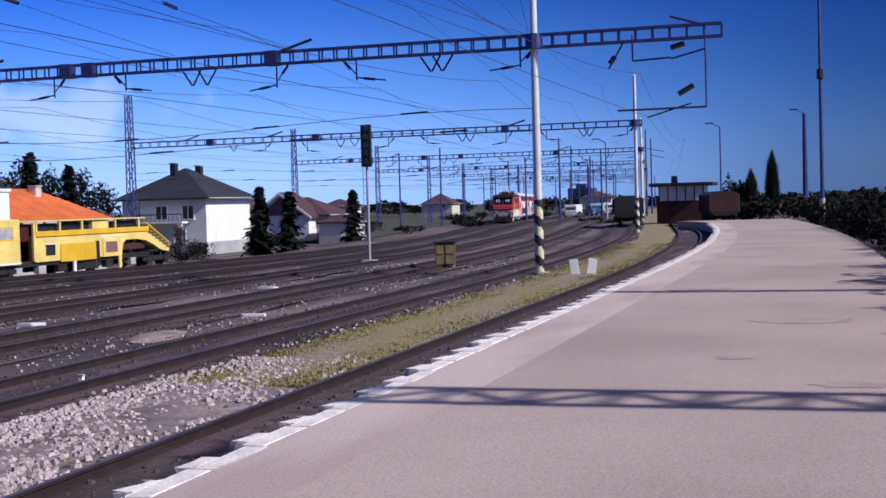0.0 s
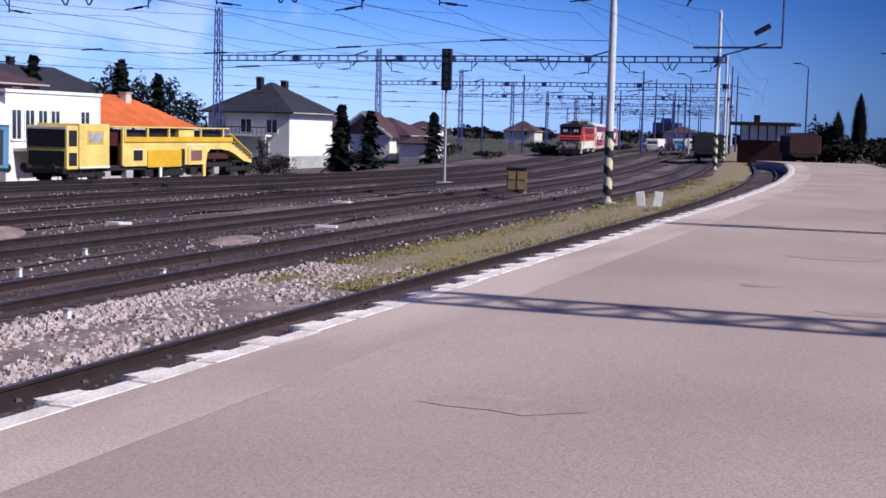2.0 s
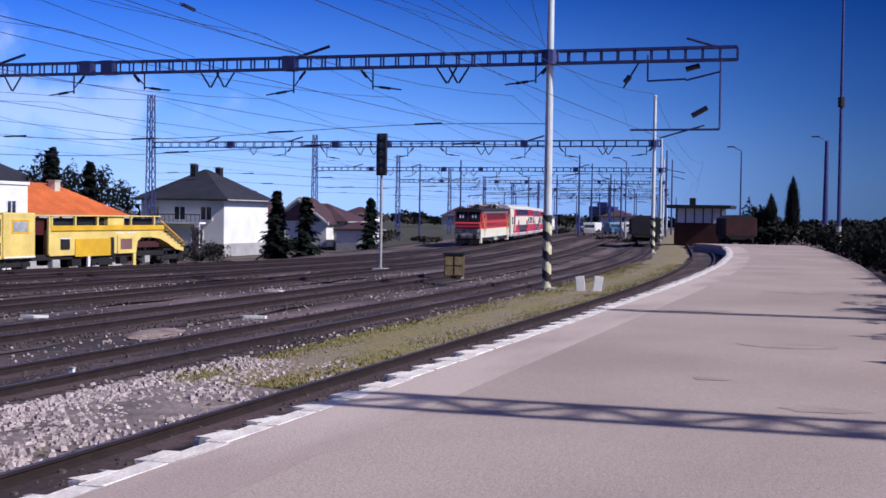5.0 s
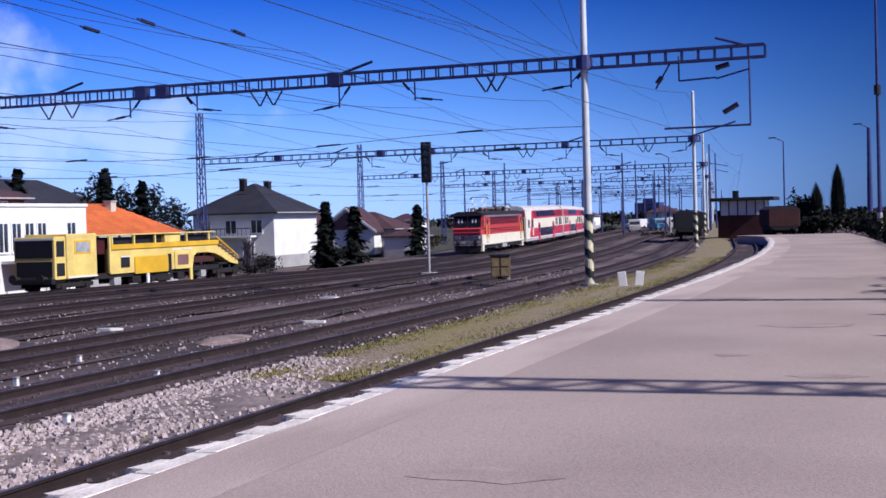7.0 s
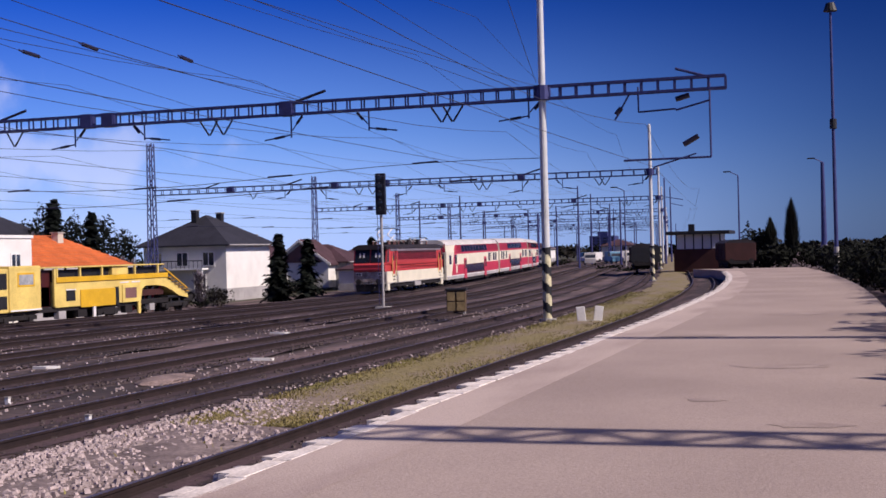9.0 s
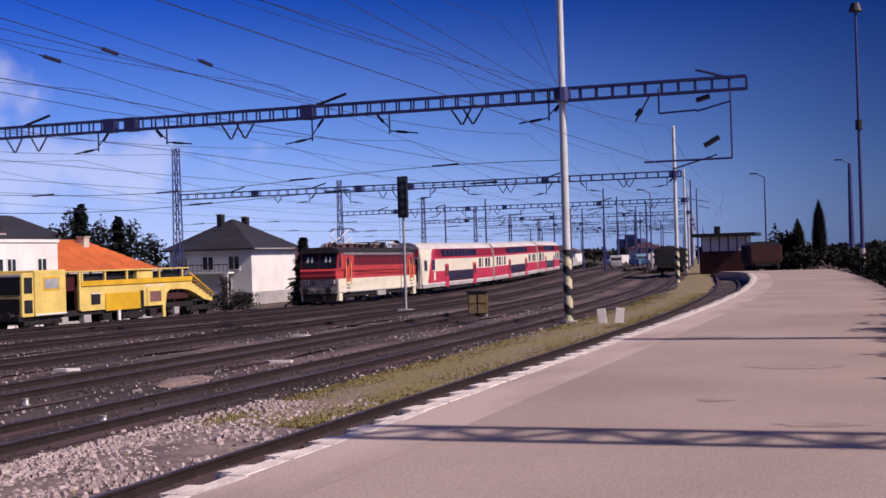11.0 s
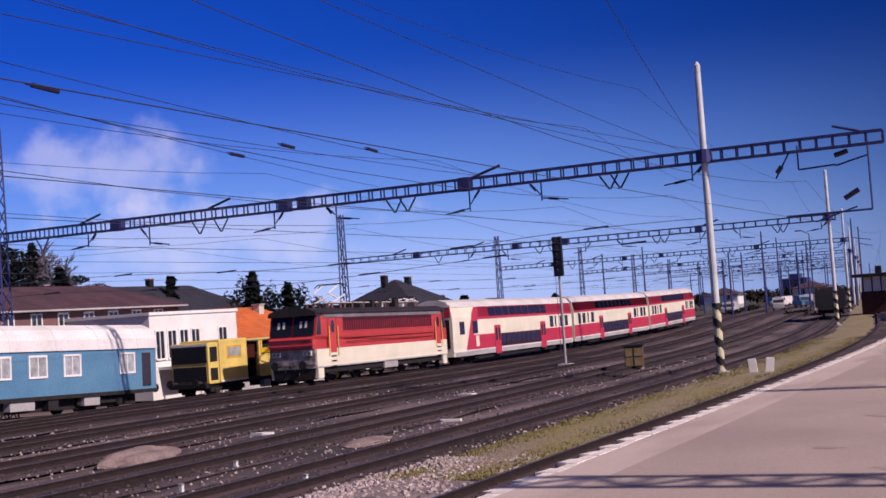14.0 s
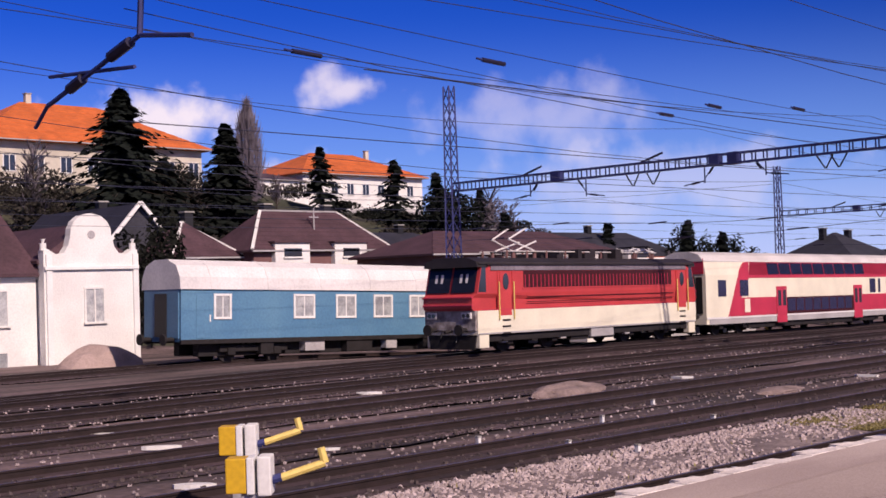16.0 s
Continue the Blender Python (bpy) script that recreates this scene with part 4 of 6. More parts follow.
def make_double_decker(first):
    v = thing("double_deck_coach", "red and cream double-deck passenger coach" + (" with a plain cream end" if first else " in the middle of the train"), "railway coach", group="coaches of the train")
    L = 13.15
    SILL = 0.94
    body = [(-1.40, 0.62), (-1.42, 2.0), (-1.42, 3.3), (-1.30, 4.05), (-1.0, 4.38), (1.0, 4.38), (1.30, 4.05), (1.42, 3.3), (1.42, 2.0), (1.40, 0.62)]
    part("body_shell", prism(bmesh.new(), body, "y", -L, L), CREAM, v, "cream body shell")
    roof = [(-1.31, 4.05), (-1.02, 4.42), (-0.45, 4.60), (0.45, 4.60), (1.02, 4.42), (1.31, 4.05)]
    part("roof", prism(bmesh.new(), roof, "y", -L - 0.05, L + 0.05), ROOFLT, v, "pale grey curved roof")
    d1, d2 = -4.75, 5.45
    lo, hi = -6.3, 6.6

    def wall_x(z):
        return 1.42 if z < 3.3 else 1.42 - 0.12 * (z - 3.3) / 0.75

    def sheet(d, outline, out):
        """A thin panel on the side wall, its outline given as (y, z)."""
        bm = bmesh.new()
        bm.faces.new([bm.verts.new((d * (wall_x(z) + out), y, z)) for y, z in outline])
        bmesh.ops.solidify(bm, geom=bm.faces[:], thickness=0.012)
        return bm
    for d in (-1, 1):
        a = -8.5 if first else -L + 0.05
        part("upper_band", sheet(d, [(a, 3.3), (L - 0.05, 3.3), (L - 0.05, 4.04), (a + (0.3 if first else 0), 4.04)], 0.014), RED, v, "red band along the upper deck")
        part("middle_band", B(d * 1.41, d * 1.433, a, L - 0.05, 3.12, 3.3), RED, v, "red band under the upper windows")
        for n, (p, q) in enumerate(((-10.2 if first else -L + 0.05, d1 - 0.62), (d2 + 0.62, L - 0.05))):
            part("lower_band", B(d * 1.41, d * 1.433, p, q, SILL + 0.06, 2.02), RED, v, "red band along the lower deck")
        part("lower_strip", B(d * 1.41, d * 1.436, d1 + 0.62, d2 - 0.62, SILL + 0.06, 1.98), GRILLE, v, "dark strip around the lower windows")
        if first:
            sweep = [(-10.85, SILL + 0.06), (-10.2, SILL + 0.06), (-10.2, 2.02), (-9.4, 2.02), (-8.5, 3.12), (-8.5, 4.04), (-9.0, 3.98), (-9.5, 3.6), (-9.9, 2.9), (-10.4, 1.9)]
            part("swept_panel", prism(bmesh.new(), sweep, "x", d * 1.30, d * 1.431), RED, v, "red panel that sweeps up round the coach end")
            part("pale_panel", B(d * 1.433, d * 1.445, -9.05, -8.45, 1.2, 1.95), CREAM, v, "small pale panel in the red band")
        part("sill_line", B(d * 1.41, d * 1.452, -L, L, SILL - 0.05, SILL + 0.05), COACHROOF, v, "white line along the sill")
        part("skirt", B(d * 1.395, d * 1.425, -L + 0.3, L - 0.3, 0.6, SILL - 0.05), PLASTER2, v, "grey skirt below the sill")
        part("cant_line", B(d * 1.28, d * 1.33, -L, L, 4.04, 4.10), COACHROOF, v, "white line under the roof")
        n = 9
        for k in range(n):
            y0, y1 = lo + (hi - lo) * k / n, lo + (hi - lo) * (k + 1) / n - 0.12
            part("upper_window", sheet(d, [(y0, 3.32), (y1, 3.32), (y1, 3.97), (y0, 3.97)], 0.03), TRAINGLASS, v, "dark upper-deck window")
        for k in range(8):
            y0 = d1 + 0.75 + (d2 - d1 - 1.5) * k / 8
            part("lower_window", B(d * 1.436, d * 1.45, y0, y0 + 0.95, SILL + 0.22, 1.9), TRAINGLASS, v, "dark lower-deck window")
        ends = ((-11.9, 0.85), (-9.55, 0.95), (7.3, 0.85), (8.6, 0.3), (9.9, 0.9), (11.2, 0.8)) if first else ((-11.9, 0.8), (-10.6, 0.85), (-9.0, 0.3), (-7.9, 0.85), (7.3, 0.85), (8.6, 0.3), (9.9, 0.9), (11.2, 0.8))
        for y, w in ends:
            part("end_window", B(d * 1.415, d * 1.445, y, y + w, 2.12, 3.02, bevel=0.006), TRAINGLASS, v, "dark window at the coach end")
        for y in (d1, d2):
            door = part("door", B(d * 1.42, d * 1.47, y - 0.6, y + 0.6, 0.52, 2.62, bevel=0.01), RED, v, "dark red double door")
            for s in (-0.3, 0.3):
                part("door_window", B(d * 1.47, d * 1.482, y + s - 0.18, y + s + 0.18, 1.5, 2.4), GLASSLT, door)
            part("door_step", B(d * 1.35, d * 1.5, y - 0.55, y + 0.55, 0.45, 0.52), UNDER, door)
    for e in (-1, 1):
        part("gangway", B(-0.75, 0.75, e * (L - 0.02), e * (L + 0.40), 1.0, 3.3, bevel=0.06), BLACK, v, "black rubber gangway bellows")
        buffers(v, e * (L - 0.1), e)
        bogie(v, e * 10.0, 2.6, 0.46)
    if first:
        part("end_panel", B(-1.3, 1.3, -L - 0.03, -L, 3.35, 4.2, bevel=0.01), RED, v, "red panel on the coach end above the gangway")
        part("end_door", B(-1.15, -0.8, -L - 0.03, -L, 1.2, 3.2), BLACK, v)
        part("end_recess", B(0.8, 1.2, -L - 0.03, -L, 1.2, 3.2), BLACK, v, "dark recess beside the gangway")
    part("underframe", B(-1.25, 1.25, -8.4, 8.4, 0.28, 0.62, bevel=0.04), UNDER, v)
    return v


def train_pose(y):
    """On the through line, tilted to its fall and turned to its heading."""
    fall = (level(main_line(y + 6), y + 6) - level(main_line(y - 6), y - 6)) / 12
    return pose(main_line(y), y, level(main_line(y), y) + 0.155, math.degrees(math.atan(fall)), 0, main_turn(y))


# seconds, y of the locomotive's middle
TRAIN_ROWS = [(t, y + 9.1) for t, y in ((0, 186.0), (1, 177.0), (2.5, 163.5), (3.5, 154.5), (4.5, 145.5), (5.75, 133.0), (7, 120.8), (8, 112.5), (9, 104.7), (10, 96.3), (11.5, 83.3), (12.5, 73.8), (13.5, 64.8), (14, 59.6), (14.5, 54.8), (15, 49.3), (15.5, 42.7), (16, 36.1))]
LOCO = make_loco()
LOCO.matrix_basis = train_pose(TRAIN_ROWS[0][1])
_first = make_double_decker(True)
_mid = make_double_decker(False)
COACHES = [_first, _mid] + [copy_thing(_mid, Matrix()) for _ in range(1)]


def ground_fall(x, y, reach):
    """The fall of the ground under a standing vehicle, in degrees."""
    return math.degrees(math.atan((level(x, y + reach) - level(x, y - reach)) / (2 * reach)))


def make_blue_coach(y0, y1, x):
    c = (y0 + y1) / 2
    L = (y1 - y0) / 2
    z = (level(x, y0) + level(x, y1)) / 2 + 0.16
    v = thing("blue_service_coach", "faded blue works coach with a white roof and white-framed windows", "railway coach", pose(x, c, z, ground_fall(x, c, L)))
    part("body_shell", B(-1.42, 1.42, -L, L, 0.95, 3.2, bevel=0.02), BLUE, v, "faded blue sheet-steel body")
    roof = [(-1.5, 3.18), (-1.44, 3.7), (-1.15, 4.2), (-0.5, 4.46), (0.5, 4.46), (1.15, 4.2), (1.44, 3.7), (1.5, 3.18)]
    part("roof", prism(bmesh.new(), roof, "y", -L - 0.08, L + 0.08), COACHROOF, v, "chalky white curved roof")
    for k in range(9):
        rib = bmesh.new()
        y = -L + 1.5 + k * (2 * L - 3) / 8
        prism(rib, [(px * 1.012, pz + 0.015) for px, pz in roof], "y", y - 0.03, y + 0.03)
        part("roof_seam", rib, COACHROOF, v)
    for d in (-1, 1):
        ys = [-L + 2.1, -L + 6.6] + [-L + 9.1 + 2.35 * k for k in range(6)] + [L - 2.35]
        for k, y in enumerate(ys):
            wide = 0.36 if k == 0 else 0.52
            window(v, d * 1.42, y - wide, y + wide, 2.0, 2.9, PALEPANE, WHITE, d, 0.1, True)
        part("sole_bar", B(d * 1.3, d * 1.45, -L, L, 0.86, 1.05), UNDER, v)
        # added dark mass that closes the see-through gap under the floor
        part("dark_underfill", B(d * 0.5, d * 0.95, -L + 1.2, L - 1.2, 0.3, 0.88, bevel=0.03), UNDER, v)
        dr = part("side_door", B(d * 1.42, d * 1.445, -L + 0.75, -L + 1.55, 1.1, 2.95, bevel=0.01), BLUE, v, "blue side door")
        part("door_handle", B(d * 1.445, d * 1.49, -L + 1.4, -L + 1.46, 1.8, 2.1), WHITE, dr)
        part("end_side_door", B(d * 1.42, d * 1.44, L - 1.15, L - 0.45, 1.2, 2.95, bevel=0.01), GLASSLT, v, "dark glazed door near the coach end")
        for k in range(8):
            bx = -L + 4.2 + k * 2.5
            part("underfloor_box", B(d * 0.8, d * 1.38, bx, bx + 0.7 + 0.45 * (k % 3), 0.34 + 0.08 * (k % 2), 0.88, bevel=0.03), PLASTER2 if k % 2 else UNDER, v, "box under the coach floor")
    for e in (-1, 1):
        part("end_wall", B(-1.3, 1.3, e * L, e * (L + 0.06), 1.1, 3.3, bevel=0.02), BLUE, v)
        part("end_door", B(-0.45, 0.45, e * (L + 0.06), e * (L + 0.1), 1.15, 3.0), BLACK, v, "dark end door")
        buffers(v, e * L, e)
        bogie(v, e * (L - 4.0), 2.5, 0.46)
    return v


make_blue_coach(26.7, 54.0, -44.9)


def make_yellow_machine(y0, y1, x):
    """A tamping machine: glazed cab end, recessed doorway, long body under a canopy, and an arched boom over the working unit."""
    c = (y0 + y1) / 2
    L = (y1 - y0) / 2
    z = level(x, c) + 0.155
    v = thing("track_machine", "long yellow track maintenance machine with a cab and sloping boom", "track machine", pose(x, c, z, ground_fall(x, c, L)))
    part("main_frame", B(-1.15, 1.15, -L + 1.8, L - 0.6, 0.78, 1.08, bevel=0.03), UNDER, v)
    # cab end with a broad black windscreen, its pale frame and a black lower grille
    front = part("front_cab", B(-1.32, 1.32, -L + 1.9, -L + 2.9, 0.95, 3.3, bevel=0.06), YELLOWLT, v, "pale yellow front cab with large dark windows")
    part("front_window", B(-1.2, 1.2, -L + 1.87, -L + 1.9, 2.15, 3.1, bevel=0.01), BLACK, front, "broad black windscreen")
    part("window_rim", B(-1.28, 1.28, -L + 1.86, -L + 1.92, 3.1, 3.22, bevel=0.01), COACHROOF, front, "pale rim over the windscreen")
    part("lower_grille", B(-1.15, 1.15, -L + 1.87, -L + 1.9, 1.1, 1.95), BLACK, front, "black grille below the windscreen")
    part("bumper", B(-1.3, 1.3, -L + 1.6, -L + 1.95, 0.72, 1.02, bevel=0.04), BLACK, v)
    cab = part("cab", B(-1.38, 1.38, -L + 2.92, -L + 5.7, 0.95, 3.42, bevel=0.06), YELLOWLT, v, "pale yellow driving cab")
    for d in (-1, 1):
        part("side_window", B(d * 1.32, d * 1.335, -L + 2.05, -L + 2.75, 2.2, 3.05, bevel=0.005), BLACK, front)
        part("side_grille", B(d * 1.32, d * 1.335, -L + 2.05, -L + 2.75, 1.15, 1.85, bevel=0.005), BLACK, front, "dark grille in the lower side")
        rim = part("cab_window", B(d * 1.38, d * 1.40, -L + 3.6, -L + 5.1, 2.3, 3.05, bevel=0.01), YELLOW, cab, "deep yellow window rim")
        part("window_pane", B(d * 1.40, d * 1.41, -L + 3.72, -L + 4.98, 2.4, 2.95), PALEPANE, rim, "pane with a pale reflection put in its colour")
        part("cab_sill", B(d * 1.38, d * 1.41, -L + 2.95, -L + 5.7, 1.0, 1.08), WHITE, cab, "pale line under the cab")
        part("door_post", B(d * 1.22, d * 1.34, -L + 7.0, -L + 7.18, 1.1, 3.2), YELLOWLT, v, "pale post beside the doorway")
        part("door_leaf", B(d * 0.9, d * 1.0, -L + 6.1, -L + 7.0, 1.1, 2.2), DARKRED, v, "dark red inner door")
        # body side: panels and openings
        part("belt", B(d * 1.27, d * 1.36, -L + 7.2, L - 4.2, 2.42, 2.72, bevel=0.02), YELLOW, v, "deep yellow ledge along the top of the body")
        part("hood_panel", B(d * 1.29, d * 1.35, -L + 9.6, -L + 13.3, 0.92, 1.95, bevel=0.02), YELLOW, v, "bright yellow side panel")
        part("panel_gap", B(d * 1.285, d * 1.30, -L + 13.3, -L + 13.75, 0.92, 2.0), BLACK, v, "dark gap beside the panel")
        hatch = part("service_door", B(d * 1.285, d * 1.31, -L + 8.2, -L + 9.1, 1.35, 1.95, bevel=0.01), BLACK, v, "dark opening in the side")
        part("door_rim", B(d * 1.31, d * 1.33, -L + 8.15, -L + 9.15, 1.95, 2.02), COACHROOF, hatch)
        rear = part("rear_panel", B(d * 1.285, d * 1.34, -L + 14.1, -L + 16.0, 1.0, 2.1, bevel=0.02), YELLOWLT, v, "pale framed hatch in the side")
        part("hatch_pane", B(d * 1.34, d * 1.35, -L + 14.4, -L + 15.7, 1.25, 1.9), MAROONWALL, rear, "dull hatch pane")
        for k in range(2):
            part("plate", B(d * 1.285, d * 1.305, -L + 13.9 + k * 1.3, -L + 14.9 + k * 1.3, 2.2, 2.28), COACHROOF, v, "small pale plate")
        for q, w in ((7.6, 0.7), (9.5, 0.9), (12.2, 1.3), (14.6, 0.8), (17.5, 0.6)):
            part("underfloor_box", B(d * 0.85, d * 1.2, -L + q, -L + q + w, 0.36, 0.8, bevel=0.03), UNDER if w > 0.75 else PLASTER2, v, "grimy box under the frame")
        part("jack_leg", B(d * 1.22, d * 1.34, -L + 10.9, -L + 11.15, 0.25, 0.95, bevel=0.02), COACHROOF, v, "pale jack leg")
        part("jack_leg", B(d * 1.22, d * 1.34, -L + 15.9, -L + 16.2, 0.25, 1.05, bevel=0.02), YELLOWLT, v, "pale jack leg")
    part("doorway", B(-1.0, 1.0, -L + 5.72, -L + 7.1, 1.08, 3.15), GRILLE, v, "dark red recess between cab and body")
    side = [(-L + 7.2, 1.02), (-L + 7.2, 2.45), (L - 4.4, 2.45), (L - 1.5, 1.25), (L - 1.5, 1.0), (L - 2.6, 1.15), (L - 3.6, 1.55), (L - 4.6, 1.85), (L - 5.6, 1.95), (-L + 16.9, 1.95), (-L + 16.5, 1.75), (-L + 16.3, 1.02)]
    part("body", prism(bmesh.new(), side, "x", -1.28, 1.28), YELLOWLT, v, "pale yellow body with an arched, sloping boom")
    # canopy over the walkway on the body's top
    part("engine_cover", B(-0.95, 0.95, -L + 7.4, L - 5.0, 2.45, 3.12, bevel=0.04), BLACK, v, "dark machinery under the canopy")
    part("canopy", B(-1.34, 1.34, -L + 5.7, L - 4.6, 3.24, 3.31, bevel=0.02), YELLOWLT, v, "thin pale canopy roof on posts")
    part("canopy_box", B(-1.2, 1.2, -L + 13.2, -L + 15.0, 2.72, 3.24, bevel=0.02), YELLOWLT, v, "pale box under the canopy")
    for d in (-1, 1):
        for q in (7.3, 9.6, 11.9, 15.6, 18.4):
            part("canopy_post", B(d * 1.2, d * 1.3, -L + q, -L + q + 0.14, 2.7, 3.24), YELLOWLT, v)
        part("boom_rail", bar(bmesh.new(), (d * 1.32, L - 4.6, 3.0), (d * 1.32, L - 1.6, 1.6), 0.07), YELLOW, v, "yellow rail down the boom")
        for k in range(6):
            part("ladder_step", B(d * 1.28, d * 1.46, L - 4.2 + k * 0.45, L - 3.9 + k * 0.45, 2.36 - k * 0.19, 2.41 - k * 0.19), YELLOW, v)
    unit = part("tamping_unit", B(-1.0, 1.0, -L + 16.8, L - 4.2, 1.3, 1.7, bevel=0.03), DARKRED, v, "dark carrier of the working unit")
    rng = random.Random(6)
    for k in range(16):
        y = -L + 16.7 + rng.uniform(0, 3.4)
        part("piston", tube(bmesh.new(), (rng.uniform(-0.9, 1.15), y, 0.4), (rng.uniform(-0.9, 1.15), y + rng.uniform(-0.4, 0.4), 1.9), rng.uniform(0.05, 0.12), 7), (DARKRED, COACHROOF, BLACK, RED)[k % 4], unit, "piston of the working unit")
    part("rear_engine", B(-1.15, 1.15, L - 3.9, L - 1.8, 0.6, 1.2, bevel=0.05), BLACK, v)
    for e in (-1, 1):
        buffers(v, L - 0.7 if e > 0 else 1.7 - L, e)
    bogie(v, -L + 3.9, 2.2, 0.46)
    bogie(v, L - 3.0, 2.2, 0.46)
    bogie(v, -L + 12.6, 1.8, 0.42)
    return v


make_yellow_machine(57.0, 80.8, -44.9)


def make_wagon(x, y, yaw, long, tall, material, label):
    z = level(x, y) + 0.155
    v = thing("freight_wagon", label, "freight wagon", pose(x, y, z, 0, 0, yaw), group="wagons standing far off")
    L = long / 2
    part("body", B(-1.4, 1.4, -L, L, 1.1, tall, bevel=0.05), material, v)
    for k in range(7):
        yy = -L + 0.4 + k * (long - 0.8) / 6
        for d in (-1, 1):
            part("rib", B(d * 1.4, d * 1.46, yy - 0.05, yy + 0.05, 1.1, tall - 0.05), material, v)
    roof = [(-1.45, tall - 0.02), (-0.8, tall + 0.3), (0.8, tall + 0.3), (1.45, tall - 0.02)]
    part("roof", prism(bmesh.new(), roof, "y", -L, L), ROOFDK, v)
    part("underframe", B(-1.2, 1.2, -L, L, 0.8, 1.1), UNDER, v)
    for e in (-1, 1):
        buffers(v, e * L, e)
        bogie(v, e * (L - 1.8), 1.8, 0.46)
    return v


make_wagon(-11.9, 128, 12, 8, 2.75, DARKRED, "brown-red goods wagon standing at the far platform end")
make_wagon(-21.2, 132, 10, 11, 2.6, BLACK, "black tank-like goods wagon standing in the yard")


# ---- buildings ----
def facade_window(parent, face, u, z0, wide, tall, at, frame=WHITE, pane=None):
    """A window in an outer wall; face x: the wall looks along +x at x = at and u is y; face y: it looks along -y at y = at and u is x."""
    def bx(u0, u1, za, zb, out0, out1):
        return B(at + out0, at + out1, u0, u1, za, zb) if face == "x" else B(u0, u1, at - out1, at - out0, za, zb)
    w = part("window", bx(u - wide / 2, u + wide / 2, z0, z0 + tall, -0.02, 0.02), pane or GLASS, parent, "window pane")
    f = bmesh.new()
    for a, b, c, e in ((u - wide / 2 - 0.1, u + wide / 2 + 0.1, z0 + tall, z0 + tall + 0.12), (u - wide / 2 - 0.1, u - wide / 2, z0, z0 + tall), (u + wide / 2, u + wide / 2 + 0.1, z0, z0 + tall), (u - 0.035, u + 0.035, z0, z0 + tall)):
        if face == "x":
            box(f, at - 0.01, at + 0.06, a, b, c, e)
        else:
            box(f, a, b, at - 0.06, at + 0.01, c, e)
    part("window_frame", f, frame, w, "pale window frame")
    part("window_sill", bx(u - wide / 2 - 0.15, u + wide / 2 + 0.15, z0 - 0.1, z0, -0.01, 0.14), frame, w)
    return w


def hip_roof(x0, x1, y0, y1, z, ridge, over=0.5, inset=None):
    """A hipped roof, its ridge along the longer side; inset 0 makes gables."""
    bm = bmesh.new()
    x0, x1, y0, y1 = x0 - over, x1 + over, y0 - over, y1 + over
    along_y = (y1 - y0) >= (x1 - x0)
    half = (x1 - x0) / 2 if along_y else (y1 - y0) / 2
    ins = half if inset is None else inset
    ins = min(ins, ((y1 - y0) if along_y else (x1 - x0)) / 2 - 0.3)
    cx, cy = (x0 + x1) / 2, (y0 + y1) / 2
    r = [(cx, y0 + ins, ridge), (cx, y1 - ins, ridge)] if along_y else [(x0 + ins, cy, ridge), (x1 - ins, cy, ridge)]
    c = [bm.verts.new(p) for p in ((x0, y0, z), (x1, y0, z), (x1, y1, z), (x0, y1, z))]
    d = [bm.verts.new((v.co.x, v.co.y, z - 0.16)) for v in c]
    a, b = bm.verts.new(r[0]), bm.verts.new(r[1])
    if along_y:
        fs = [(c[0], c[1], a), (c[1], c[2], b, a), (c[2], c[3], b), (c[3], c[0], a, b)]
    else:
        fs = [(c[0], c[1], b, a), (c[1], c[2], b), (c[2], c[3], a, b), (c[3], c[0], a)]
    for f in fs:
        bm.faces.new(f)
    for i in range(4):
        j = (i + 1) % 4
        bm.faces.new((d[i], d[j], c[j], c[i]))
    bm.faces.new(d[::-1])
    bmesh.ops.recalc_face_normals(bm, faces=bm.faces[:])
    return bm


def tile_rows(parent, x0, x1, y0, y1, z, ridge, material, over=0.5, rows=9):
    """Courses of tiles on the slope that looks to the line."""
    xe, xr = x1 + over, (x0 + x1) / 2
    for k in range(rows):
        a, b = k / rows, (k + 1) / rows
        bm = bmesh.new()
        ins = (xe - xr) * a
        ins2 = (xe - xr) * b
        xa, xb, za, zb = xe + (xr - xe) * a, xe + (xr - xe) * b, z + (ridge - z) * a, z + (ridge - z) * b
        v = [bm.verts.new(p) for p in ((xa + 0.02, y0 - over + ins, za + 0.075), (xa + 0.02, y1 + over - ins, za + 0.075), (xb, y1 + over - ins2, zb + 0.03), (xb, y0 - over + ins2, zb + 0.03), (xa + 0.02, y0 - over + ins, za), (xa + 0.02, y1 + over - ins, za))]
        bm.faces.new(v[:4])
        bm.faces.new((v[0], v[4], v[5], v[1]))
        part("tile_course", bm, material, parent)


